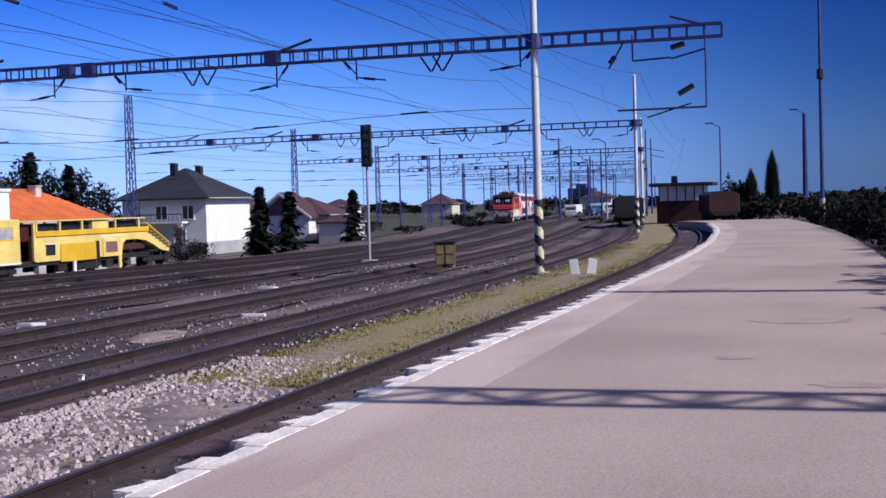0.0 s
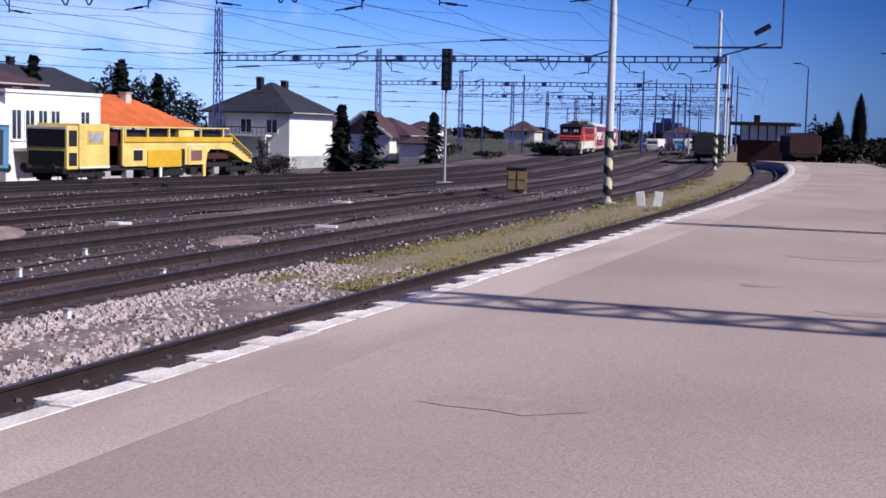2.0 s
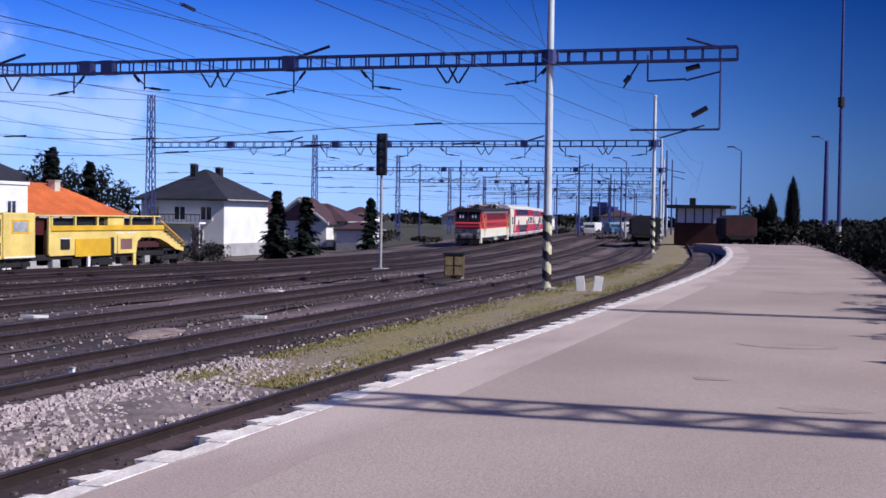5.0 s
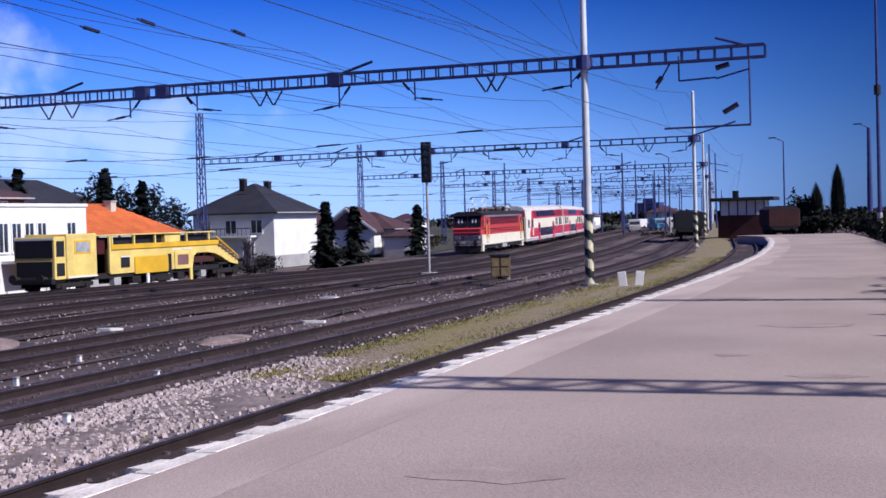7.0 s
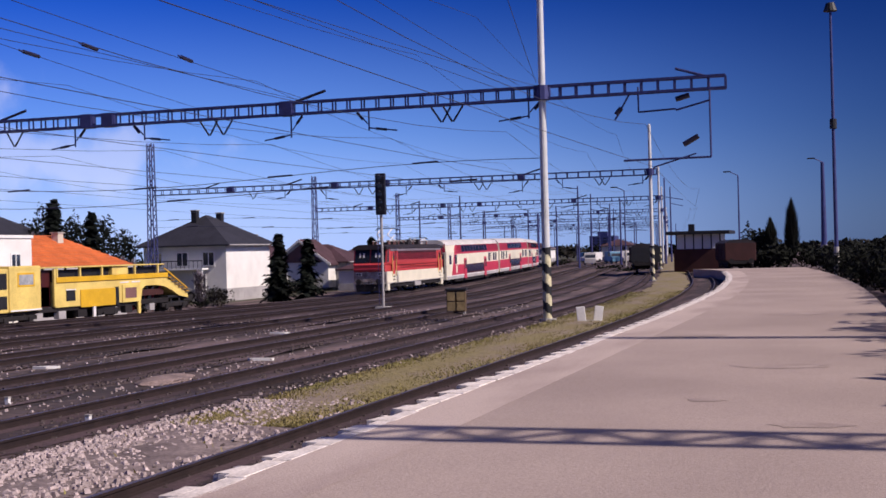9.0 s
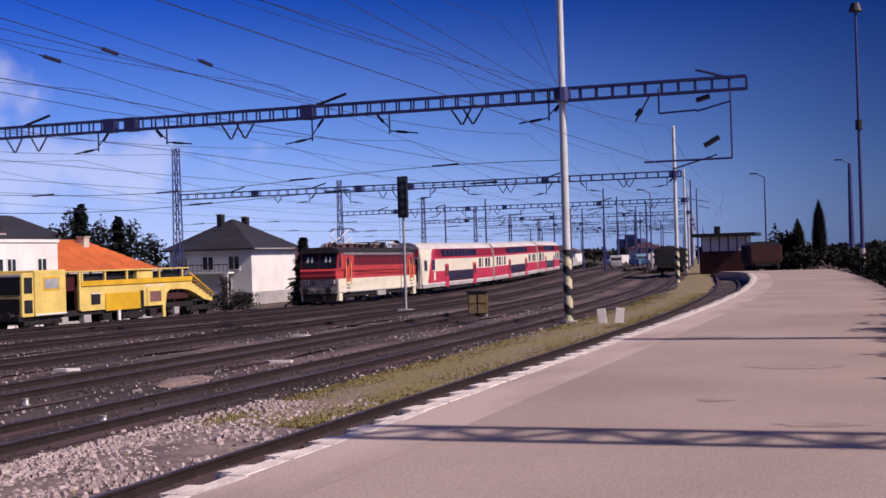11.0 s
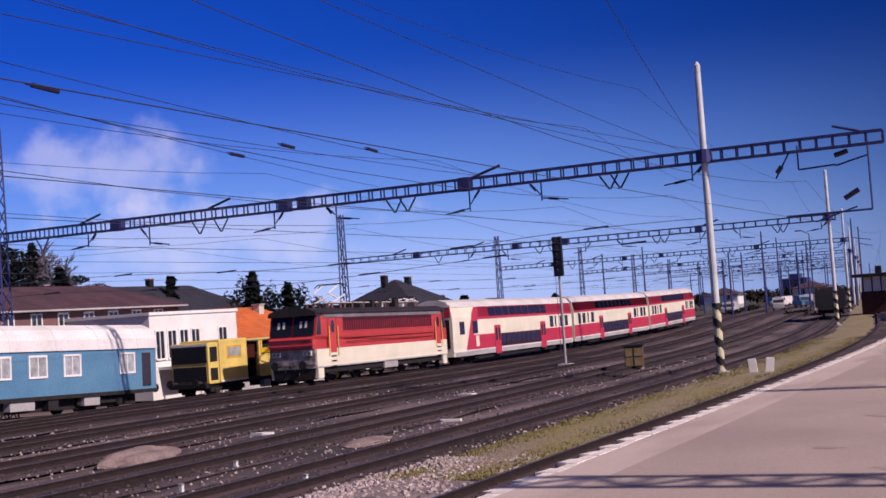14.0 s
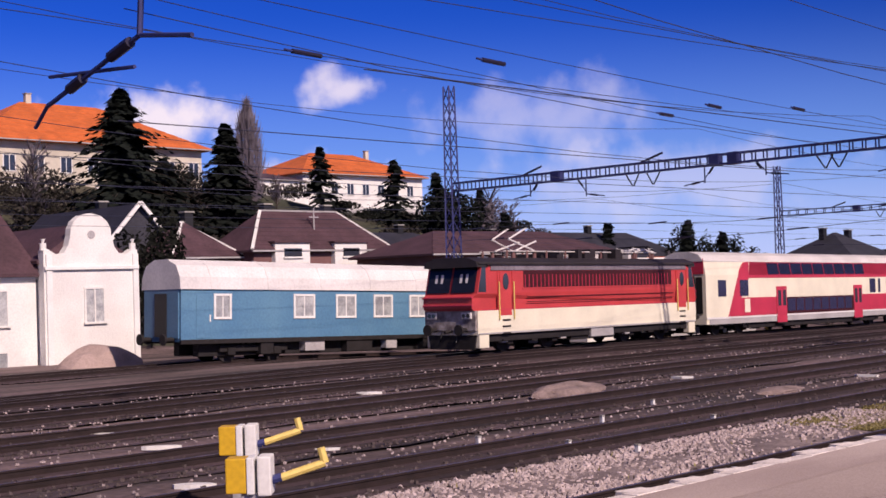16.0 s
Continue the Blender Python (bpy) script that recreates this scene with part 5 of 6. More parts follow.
def house(label, x0, x1, y0, y1, z0, eave, ridge, wall, roofing, windows=(), chimney=None, over=0.5, inset=None, courses=0, category="house", ribs=False):
    h = thing("house", label, category, group="houses beside the yard")
    part("wall", B(x0, x1, y0, y1, z0, eave), wall, h)
    r = part("roof", hip_roof(x0, x1, y0, y1, eave + 0.01, ridge, over, inset), roofing, h)
    if courses:
        tile_rows(r, x0, x1, y0, y1, eave + 0.01, ridge, roofing, over, courses)
    part("plinth", B(x0 - 0.05, x1 + 0.05, y0 - 0.05, y1 + 0.05, z0 - 1.0, z0 + 0.5), PLASTER2, h)
    part("gutter", B(x1 + over - 0.02, x1 + over + 0.1, y0 - over, y1 + over, eave - 0.12, eave + 0.0), PLASTER2, h)
    for face, u, z, w, t in windows:
        facade_window(h, face, u, z, w, t, x1 if face == "x" else y0)
    for cx, cy, cz in chimney or ():
        c = part("chimney", B(cx - 0.3, cx + 0.3, cy - 0.35, cy + 0.35, cz - 1.6, cz, bevel=0.02), CREAMWALL if roofing is TILE_RED else BLACK, r)
        part("chimney_cap", B(cx - 0.38, cx + 0.38, cy - 0.43, cy + 0.43, cz, cz + 0.1), CONCRETE, c)
    if ribs:
        cxm, ym0, ym1 = (x0 + x1) / 2, y0 - over, y1 + over
        half = (x1 - x0) / 2 + over
        for ya, yb in ((ym0, ym0 + half), (ym1, ym1 - half)):
            part("hip_tiles", bar(bmesh.new(), (x1 + over, ya, eave + 0.08), (cxm, yb, ridge + 0.05), 0.22, 0.12), PLASTER, r, "pale mortared hip tiles")
        part("ridge_tiles", bar(bmesh.new(), (cxm, ym0 + half, ridge + 0.05), (cxm, ym1 - half, ridge + 0.05), 0.22, 0.12), PLASTER2, r)
    return h


# white house with a dark hipped roof
hw = house("white two-storey house with a dark hipped roof and chimneys", -71.5, -62, 120.9, 131.2, -0.9, 4.1, 7.3, PLASTER, SLATE,
      [("y", -70, 2.0, 1.2, 1.3), ("y", -67, 2.0, 1.2, 1.3), ("y", -64, 2.0, 1.2, 1.3), ("y", -65, -0.4, 1.2, 1.3), ("y", -69, -0.4, 1.2, 1.3)], [(-67.4, 124.6, 7.75), (-66.0, 127.5, 7.5)], 0.7)
bal = part("balcony", B(-69.5, -64.0, 119.5, 120.9, 1.55, 1.75, bevel=0.02), WHITE, hw, "white balcony with a dark rail")
part("rail", B(-69.5, -64.0, 119.5, 119.6, 2.45, 2.55), BLACK, bal)
for _k in range(12):
    part("baluster", B(-69.5 + _k * 0.495, -69.45 + _k * 0.495, 119.53, 119.57, 1.75, 2.45), BLACK, bal)
for _x in (-69.3, -64.2):
    part("post", B(_x - 0.1, _x + 0.1, 119.6, 119.8, -1.6, 1.55), WHITE, bal)
# small houses behind the firs
house("small house with a brown gabled roof and pale walls", -70, -60.5, 150, 158, -1.2, 1.9, 4.1, PLASTER2, TILE_BROWN, [("x", 152, -0.2, 1.0, 1.1), ("x", 155.5, -0.2, 1.0, 1.1)], None, 0.4)
house("low whitewashed shed with a lean roof", -60, -56, 146, 151, -1.2, 1.0, 1.9, PLASTER, TILE_BROWN, [("x", 148.5, -0.3, 0.9, 0.8)], None, 0.3)
gh = thing("gable_house", "small house with pale gable boards and a brown roof", "house")
part("wall", prism(bmesh.new(), [(-69.2, -1.2), (-69.2, 1.9), (-65.6, 4.5), (-62.0, 1.9), (-62.0, -1.2)], "y", 147.6, 152), PLASTER, gh)
part("upper_cladding", prism(bmesh.new(), [(-68.6, 1.9), (-65.6, 4.1), (-62.6, 1.9)], "y", 147.5, 147.6), MAROONWALL, gh, "dark boarded gable top")
for xa in (-69.7, -61.5):
    part("roof_slope", prism(bmesh.new(), [(xa, 1.5), (-65.6, 4.5), (-65.6, 4.75), (xa, 1.75)] if xa < -65 else [(xa, 1.5), (xa, 1.75), (-65.6, 4.75), (-65.6, 4.5)], "y", 147.2, 152.3), TILE_BROWN, gh)
    part("barge_board", prism(bmesh.new(), [(xa, 1.4), (-65.6, 4.4), (-65.6, 4.72), (xa, 1.72)] if xa < -65 else [(xa, 1.4), (xa, 1.72), (-65.6, 4.72), (-65.6, 4.4)], "y", 147.1, 147.2), WHITE, gh, "white gable board")
for xa in (-68.0, -65.2):
    facade_window(gh, "y", xa, -0.2, 1.0, 1.2, 147.6)
# white flat-fronted building and the orange roof beside it
wb = thing("station_annex", "white flat-roofed annex with tall windows and a glazed porch", "building")
part("wall", B(-61, -54, 66.9, 76.8, -1.2, 4.4), PLASTER, wb)
part("parapet", B(-61.1, -53.9, 66.8, 76.9, 4.4, 4.6), WHITE, wb)
for y in (67.9, 69.2, 70.5, 71.8):
    facade_window(wb, "x", y, 1.5, 0.85, 1.8, -54)
facade_window(wb, "x", 75.0, 2.3, 0.9, 1.0, -54)
part("porch_roof", B(-54, -51.8, 67.6, 74.0, 0.75, 0.95, bevel=0.02), COACHROOF, wb)
for y in (67.8, 69.8, 71.8, 73.8):
    part("porch_post", B(-52.0, -51.88, y - 0.06, y + 0.06, -1.4, 0.75), WHITE, wb)
house("low building with a bright orange tiled roof and a pale chimney", -63, -55.5, 77.6, 91.0, -1.2, 2.3, 4.75, CREAMWALL, TILE_RED,
      [("x", 79.5, 0.5, 1.1, 1.1), ("x", 84, 0.5, 1.1, 1.1), ("x", 88, 0.5, 1.1, 1.1)], [(-58.4, 86.3, 4.9)], 0.6, courses=9)
# long maroon building behind the blue coach
house("long maroon building with a brown roof and small white windows", -70, -62, 60.0, 80.6, -0.6, 5.3, 7.1, MAROONWALL, TILE_BROWN,
      [("x", 62.5 + 2.6 * k, 4.2, 0.9, 0.75) for k in range(7)], None, 0.5, courses=6)
# dwelling with two small white dormer fronts and a lower wing
hd = house("low house with a dark tiled hipped roof and pale dormers", -77.5, -72, 52.0, 64.9, 0.8, 6.0, 9.0, MAROONWALL, TILE_BROWN,
           [], [(-75.2, 55.6, 9.5), (-75.2, 61.4, 9.5)], 0.4, courses=9, ribs=True)
for y in (55.2, 60.8):
    d = part("dormer", B(-73.6, -71.55, y - 1.6, y + 1.6, 4.6, 6.5, bevel=0.04), PLASTER, hd, "white rendered dormer front")
    part("dormer_window", B(-71.55, -71.5, y - 0.8, y + 0.8, 5.5, 6.1), GLASS, d)
    part("window_sill", B(-71.55, -71.42, y - 0.9, y + 0.9, 5.38, 5.5), WHITE, d)
    part("dormer_roof", B(-73.7, -71.4, y - 1.75, y + 1.75, 6.5, 6.64, bevel=0.02), TILE_BROWN, d)
aerial = tube(bmesh.new(), (-73.2, 58.6, 7.0), (-73.2, 58.6, 9.2), 0.06, 6)
for _z, _w in ((8.9, 0.7), (8.5, 0.45)):
    tube(aerial, (-73.2, 58.6 - _w, _z), (-73.2, 58.6 + _w, _z), 0.05, 6)
part("roof_aerial", aerial, PLASTER2, hd)
wing = house("lower wing with a dark tiled roof and a mortared hip", -79.5, -73.5, 46.2, 51.9, 0.8, 5.6, 8.2, MAROONWALL, TILE_BROWN, [("x", 49.0, 3.6, 0.9, 1.1)], [(-76.5, 49.5, 8.9)], 0.3, courses=7, ribs=True)
# steep-gabled grey house at its side
gs = house("grey house with a steep dark roof and pale gable edge", -92, -78, 43.2, 49.6, 1.2, 5.8, 9.6, PLASTER2, SLATE, [("x", 46.0, 3.2, 0.9, 1.1)], [(-84, 47, 10.1)], 0.3, 0.4)
for _s in (-1, 1):
    part("barge_board", bar(bmesh.new(), (-77.62, 46.4, 9.68), (-77.62, 46.4 + _s * 3.55, 5.85), 0.16, 0.26), WHITE, gs, "white board along the gable edge")


def make_gable_house():
    """Whitewashed front with a curved baroque gable."""
    h = thing("gable_house", "whitewashed house with a curved baroque gable facing the tracks", "house")
    x = -54.0
    y0, y1, top = 26.2, 31.3, 5.4
    out = [(y0, -0.8), (y1, -0.8), (y1, top)]
    mid = (y0 + y1) / 2
    # right shoulder, concave sweep and round crown, mirrored
    curve = [(2.30, 5.45), (1.9, 5.2), (1.5, 5.25), (1.25, 5.6), (1.12, 6.1), (1.08, 6.45), (0.9, 6.8), (0.55, 7.08), (0.0, 7.2)]
    out += [(mid + a, z) for a, z in curve] + [(mid - a, z) for a, z in curve[-2::-1]] + [(y0, top)]
    part("gable_front", prism(bmesh.new(), out, "x", x - 0.5, x), PLASTER, h, "white curved gable front")
    part("wall", B(x - 9, x - 0.5, y0 + 0.1, y1 - 0.1, -0.8, 4.9), PLASTER, h)
    part("roof", hip_roof(x - 9, x - 0.55, y0, y1, 4.92, 6.7, 0.1, 0.1), TILE_BROWN, h)
    for s in (y0 + 0.12, y1 - 0.12):
        part("finial", tube(tube(bmesh.new(), (x - 0.25, s, 5.4), (x - 0.25, s, 5.75), 0.16, 10), (x - 0.25, s, 5.75), (x - 0.25, s, 5.95), 0.05, 8, 0.12), PLASTER, h)
    part("oculus", tube(bmesh.new(), (x - 0.02, mid, 6.15), (x + 0.03, mid, 6.15), 0.2, 16), PLASTER2, h, "round grey attic vent")
    for a in (y0 + 0.1, y1 - 0.3):
        part("pilaster", B(x, x + 0.1, a, a + 0.3, -0.8, 5.2), WHITE, h)
    part("cornice", B(x, x + 0.16, y0, y1, 4.45, 4.62, bevel=0.02), WHITE, h)
    facade_window(h, "x", mid + 0.1, 1.9, 0.95, 1.6, x, PLASTER, PALEPANE)
    part("wing", B(x - 8, x - 0.8, 12.0, y0, -0.8, 4.3), PLASTER, h)
    wr = part("wing_roof", hip_roof(x - 8.5, x - 0.8, 11.5, y0 - 0.2, 4.32, 8.0, 0.35, 0.4), TILE_BROWN, h, "dark red-brown tiled roof")
    part("chimney", B(-57.4, -56.6, 24.0, 24.7, 6.4, 8.1, bevel=0.02), PLASTER, wr)
    part("wing_cornice", B(x - 0.8, x - 0.6, 12.0, y0, 4.05, 4.3), WHITE, h)
    for y in (24.2, 21.5, 18.6, 15.7):
        facade_window(h, "x", y, 1.9, 1.0, 1.6, x - 0.8, PLASTER, PALEPANE)
        facade_window(h, "x", y, -0.6, 0.9, 1.2, x - 0.8, PLASTER, PALEPANE)
    return h


make_gable_house()
pile = bmesh.new()
bmesh.ops.create_icosphere(pile, subdivisions=3, radius=1.0)
for v in pile.verts:
    v.co = Vector((v.co.x * 1.5, v.co.y * 2.3, max(-0.1, v.co.z) * 1.55)) * (1 + 0.12 * noise.noise(v.co * 2.3))
sand = tagged(part("sand_mound", pile, mat("pinkish_sand", (0.42, 0.31, 0.28), 0.95, 0, 0.25, 1, 14, 0.5)), "pinkish mound of sand against the white house", "sand mound")
sand.location = (-50.8, 27.2, -0.65)

# villas on the hill
house("large villa on the hill with an orange tiled roof", -148, -130, 60, 88, 12.5, 20.4, 26.0, CREAMWALL, TILE_RED,
      [("x", 63 + 3.4 * k, 17.0, 1.3, 1.7) for k in range(8)] + [("x", 63 + 3.4 * k, 13.6, 1.3, 1.7) for k in range(8)], [(-139, 70, 27)], 1.0, courses=10)
house("white villa on the hill with an orange tiled roof", -166, -150, 120, 145, 14.5, 20.5, 24.6, PLASTER, TILE_RED,
      [("x", 123 + 3.2 * k, 17.4, 1.3, 1.7) for k in range(7)], [(-158, 140, 25.4)], 0.8, courses=8)
house("pale villa wing with a grey roof on the hill", -160, -150, 112, 120, 14.0, 19.3, 20.6, PLASTER, TILE_DARK, [("x", 115, 16.5, 1.1, 1.5)], None, 0.4)
# rooftops between the yard and the hill
for x, y, wx, wy, e, r, wall, roofing in ((-92, 84, 12, 18, 5.4, 8.4, CREAMWALL, SLATE), (-98, 104, 12, 12, 5.4, 8.4, PLASTER2, SLATE), (-88, 109, 10, 26, 5.2, 8.3, PLASTER, SLATE), (-102, 126, 13, 12, 5.0, 8.0, CREAMWALL, SLATE), (-90, 70, 10, 10, 5.4, 8.2, PLASTER2, TILE_BROWN), (-110, 150, 14, 12, 4.0, 7.0, PLASTER, TILE_BROWN), (-84, 172, 12, 12, 2.4, 5.2, PLASTER, TILE_BROWN)):
    house("town house with a dull tiled roof behind the yard", x - wx / 2, x + wx / 2, y - wy / 2, y + wy / 2, level(x, y) - 0.5, e, r, wall, roofing,
          [("x", y - 3, e - 1.9, 1.1, 1.2), ("x", y + 2, e - 1.9, 1.1, 1.2)], [(x, y + 1, r + 0.7)], 0.5)


def make_signal_box():
    """The small two-storey cabin at the platform's far end."""
    s = thing("signal_box", "dark signal cabin with a flat overhanging roof and pale window band", "signal box")
    part("base", B(-19.05, -14.05, 138, 143, -0.3, 2.4), DARKRED, s)
    part("window_band", B(-18.85, -14.25, 138.1, 142.9, 2.4, 3.9), COACHROOF, s, "pale glazed window band")
    for k in range(6):
        part("mullion", B(-18.85 + k * 0.9, -18.73 + k * 0.9, 138.05, 138.12, 2.4, 3.9), BLACK, s)
    part("roof", B(-19.75, -13.25, 137.2, 143.8, 3.9, 4.25, bevel=0.04), BLACK, s, "dark flat overhanging roof")
    part("chimney", B(-17.75, -17.15, 140, 140.6, 4.2, 5.0), BLACK, s)
    return s


make_signal_box()


def make_tower_block(x, y, w, d, h):
    t = thing("tower_block", "hazy bluish tower block far beyond the yard", "apartment building")
    part("wall", B(x - w / 2, x + w / 2, y, y + d, -1, h), STEEL, t)
    part("roof_box", B(x - w / 5, x + w / 5, y + 2, y + d - 2, h, h + 2), STEEL, t)
    for r in range(5):
        for c in range(4):
            u = x - w / 2 + (c + 0.5) * w / 4
            part("window", B(u - w / 14, u + w / 14, y - 0.08, y, h * (0.18 + 0.16 * r), h * (0.18 + 0.16 * r) + h * 0.08), GLASS, t)
    return t


make_tower_block(-118, 620, 12, 12, 8.5)


# ---- line-side equipment ----
def make_signal():
    x, y = -24.2, 64.6
    z = level(x, y)
    s = thing("railway_signal", "tall black colour-light signal on a thin grey post with a ladder", "signal", pose(x, y, z))
    part("post", tube(bmesh.new(), (0, 0, 0), (0, 0, 5.3), 0.07, 10), PLASTER2, s, "thin grey steel post")
    part("head", B(-0.27, 0.27, -0.12, 0.12, 4.9, 7.05, bevel=0.05), SIGNALBLK, s, "tall black signal head")
    for k in range(5):
        lens = part("lens", tube(bmesh.new(), (0, -0.12, 5.15 + k * 0.42), (0, -0.2, 5.15 + k * 0.42), 0.11, 14), GLASS, s, "dark signal lens")
        part("hood", tube(bmesh.new(), (0, -0.13, 5.27 + k * 0.42), (0, -0.36, 5.25 + k * 0.42), 0.05, 8), SIGNALBLK, lens)
    lad = bmesh.new()
    for a in (-0.3, -0.02):
        tube(lad, (a, 0.22, 0.2), (a, 0.22, 6.4), 0.014, 5)
    for k in range(18):
        tube(lad, (-0.3, 0.22, 0.5 + k * 0.34), (-0.02, 0.22, 0.5 + k * 0.34), 0.01, 5)
    part("ladder", lad, STEEL, s)
    part("foot", B(-0.35, 0.35, -0.35, 0.35, -0.3, 0.15, bevel=0.03), CONCRETE, s)
    return s


make_signal()


def make_crate(x, y):
    s = thing("relay_cabinet", "yellowish wooden crate-like cabinet between the tracks", "cabinet", pose(x, y, level(x, y), 0, 0, 12))
    part("carcass", B(-0.42, 0.42, -0.35, 0.35, 0.1, 1.05, bevel=0.03), mat("ochre_panel", (0.13, 0.085, 0.04), 0.7, 0, 0.3, 3, 20, 0.2), s)
    for a in (-0.21, 0.21):
        for b in (0.16, 0.6):
            part("panel", B(a - 0.17, a + 0.17, -0.38, -0.35, b, b + 0.38), mat("ochre_slat", (0.26, 0.19, 0.09), 0.7, 0, 0.3, 3, 20, 0.2), s, "dull ochre square panel")
    part("lid", B(-0.48, 0.48, -0.42, 0.42, 1.05, 1.14, bevel=0.02), BLACK, s)
    for a in (-0.34, 0.34):
        part("leg", B(a - 0.05, a + 0.05, -0.3, 0.3, -0.1, 0.1), CONCRETE, s)
    return s


make_crate(-18.0 + 0.3, 56.4)
for k, (x, y, yaw) in enumerate(((-10.45, 48.6, 10), (-9.95, 49.0, 14))):
    s = thing("white_marker_board", "leaning white concrete marker slab in the grass", "marker board", pose(x, y, level(x, y), 0, 8 if k else -6, yaw), group="white markers in the grass")
    part("slab", B(-0.16, 0.16, -0.06, 0.06, -0.1, 0.60, bevel=0.02), PLASTER, s)
    part("foot", B(-0.26, 0.26, -0.12, 0.12, -0.15, 0.06, bevel=0.02), CONCRETE, s)
for x, y, h in ((-11.3, 15.0, 0.17), (-13.0, 15.1, 0.13), (-14.9, 14.6, 0.14), (-13.1, 20.2, 0.13), (-15.4, 19.2, 0.1), (-16.6, 22.8, 0.1)):
    s = thing("marker_peg", "small white marker peg beside a rail", "marker peg", pose(x, y, level(x, y)), group="white pegs along the rails")
    part("peg", B(-0.045, 0.045, -0.04, 0.04, -0.05, h, bevel=0.012), WHITE, s)
    part("cap", B(-0.05, 0.05, -0.045, 0.045, h, h + 0.03), CONCRETE, s)


def make_point_lever(x, y, yaw, z0, scale=1.0):
    """A yellow and white lever box on a post, with its bent yellow arm."""
    s = thing("point_lever", "yellow and white point lever box with a bent yellow arm", "point lever", pose(x, y, level(x, y), 0, 0, yaw), group="point levers")
    k = scale
    part("stand", B(-0.1, 0.1, -0.1, 0.1, -0.1, z0, bevel=0.02), PLASTER2, s)
    part("weight_box", B(-0.30 * k, -0.02 * k, -0.16 * k, 0.16 * k, z0, z0 + 0.46 * k, bevel=0.02), YELLOW, s, "bright yellow counterweight box")
    part("front_plate", B(-0.02 * k, 0.08 * k, -0.18 * k, 0.18 * k, z0 - 0.01, z0 + 0.47 * k, bevel=0.015), WHITE, s, "pale lilac-white plate")
    part("back_plate", B(0.12 * k, 0.30 * k, -0.18 * k, 0.18 * k, z0 - 0.03, z0 + 0.48 * k, bevel=0.02), PLASTER, s, "pale plate with scuffed paint")
    arm = bmesh.new()
    tube(arm, (0.36 * k, 0, z0 + 0.16 * k), (0.98 * k, 0.1, z0 + 0.34 * k), 0.055 * k, 8)
    tube(arm, (0.98 * k, 0.1, z0 + 0.34 * k), (0.93 * k, 0.1, z0 + 0.54 * k), 0.055 * k, 8)
    part("arm", arm, YELLOWLT, s, "bent yellow lever arm")
    part("pivot", tube(bmesh.new(), (0.28 * k, 0, z0 + 0.15 * k), (0.42 * k, 0, z0 + 0.18 * k), 0.06 * k, 8), STEEL, s)
    return s


make_point_lever(-12.5, 7.06, 44, 0.85, 0.90)
make_point_lever(-9.6, 5.1, 44, 0.83, 0.90)


def make_lighting_mast(x, y, tall, label, head=True, r=0.16):
    z = level(x, y)
    s = thing("lighting_mast", label, "lighting mast", pose(x, y, z), group="masts along the platform")
    part("pole", tube(bmesh.new(), (0, 0, -0.2), (0, 0, tall), r, 12, r * 0.55), STEEL, s)
    part("base", tube(bmesh.new(), (0, 0, -0.2), (0, 0, 2.4), r * 1.35, 12, r * 1.2), CONCRETE, s, "pale concrete mast base")
    if head:
        part("lamp_ring", tube(bmesh.new(), (0, 0, tall - 0.1), (0, 0, tall + 0.5), 0.5, 12, 0.3), BLACK, s, "dark lamp head")
        part("bracket", tube(bmesh.new(), (0, 0, tall * 0.56), (0, 0, tall * 0.56 + 0.7), 0.26, 10), BLACK, s)
    else:
        part("arm", tube(bmesh.new(), (0, 0, tall), (-1.0, -0.3, tall + 0.5), 0.06, 8), STEEL, s)
        part("lamp", B(-1.9, -0.9, -0.5, -0.1, tall + 0.45, tall + 0.6, bevel=0.03), BLACK, s)
    return s


make_lighting_mast(-2.2, 100, 19.6, "tall dark lighting mast beside the platform end")
make_lighting_mast(-15.9, 180, 12.0, "grey lamp post with a short arm far along the line", False, 0.14)
make_lighting_mast(-5.0, 180, 13.3, "thick dark mast far along the line", False, 0.42)
make_lighting_mast(-33.0, 190, 11.0, "thin lamp post in the middle of the yard", False, 0.12)


# ---- trees and scrub ----
def leaf_cloud(rng, n, centre, radius, size):
    """Small crossed leaf-like faces filling an uneven ball."""
    vs, fs = [], []
    for _ in range(n):
        d = Vector((rng.gauss(0, 1), rng.gauss(0, 1), rng.gauss(0, 1))).normalized()
        p = Vector(centre) + Vector((d.x * radius[0], d.y * radius[1], d.z * radius[2])) * rng.uniform(0.35, 1.0) ** 0.5
        a, b = Vector((rng.uniform(-1, 1), rng.uniform(-1, 1), rng.uniform(-1, 1))).normalized(), Vector((rng.uniform(-1, 1), rng.uniform(-1, 1), rng.uniform(-1, 1))).normalized()
        s = size * rng.uniform(0.5, 1.5)
        i = len(vs)
        vs += [tuple(p - a * s), tuple(p + b * s * 0.6), tuple(p + a * s), tuple(p - b * s * 0.6)]
        fs.append((i, i + 1, i + 2, i + 3))
    return vs, fs


def raw(name, vs, fs, material, parent):
    me = bpy.data.meshes.new(name)
    me.from_pydata(vs, [], fs)
    me.materials.append(material)
    ob = new(name, me)
    ob.parent = parent
    return ob


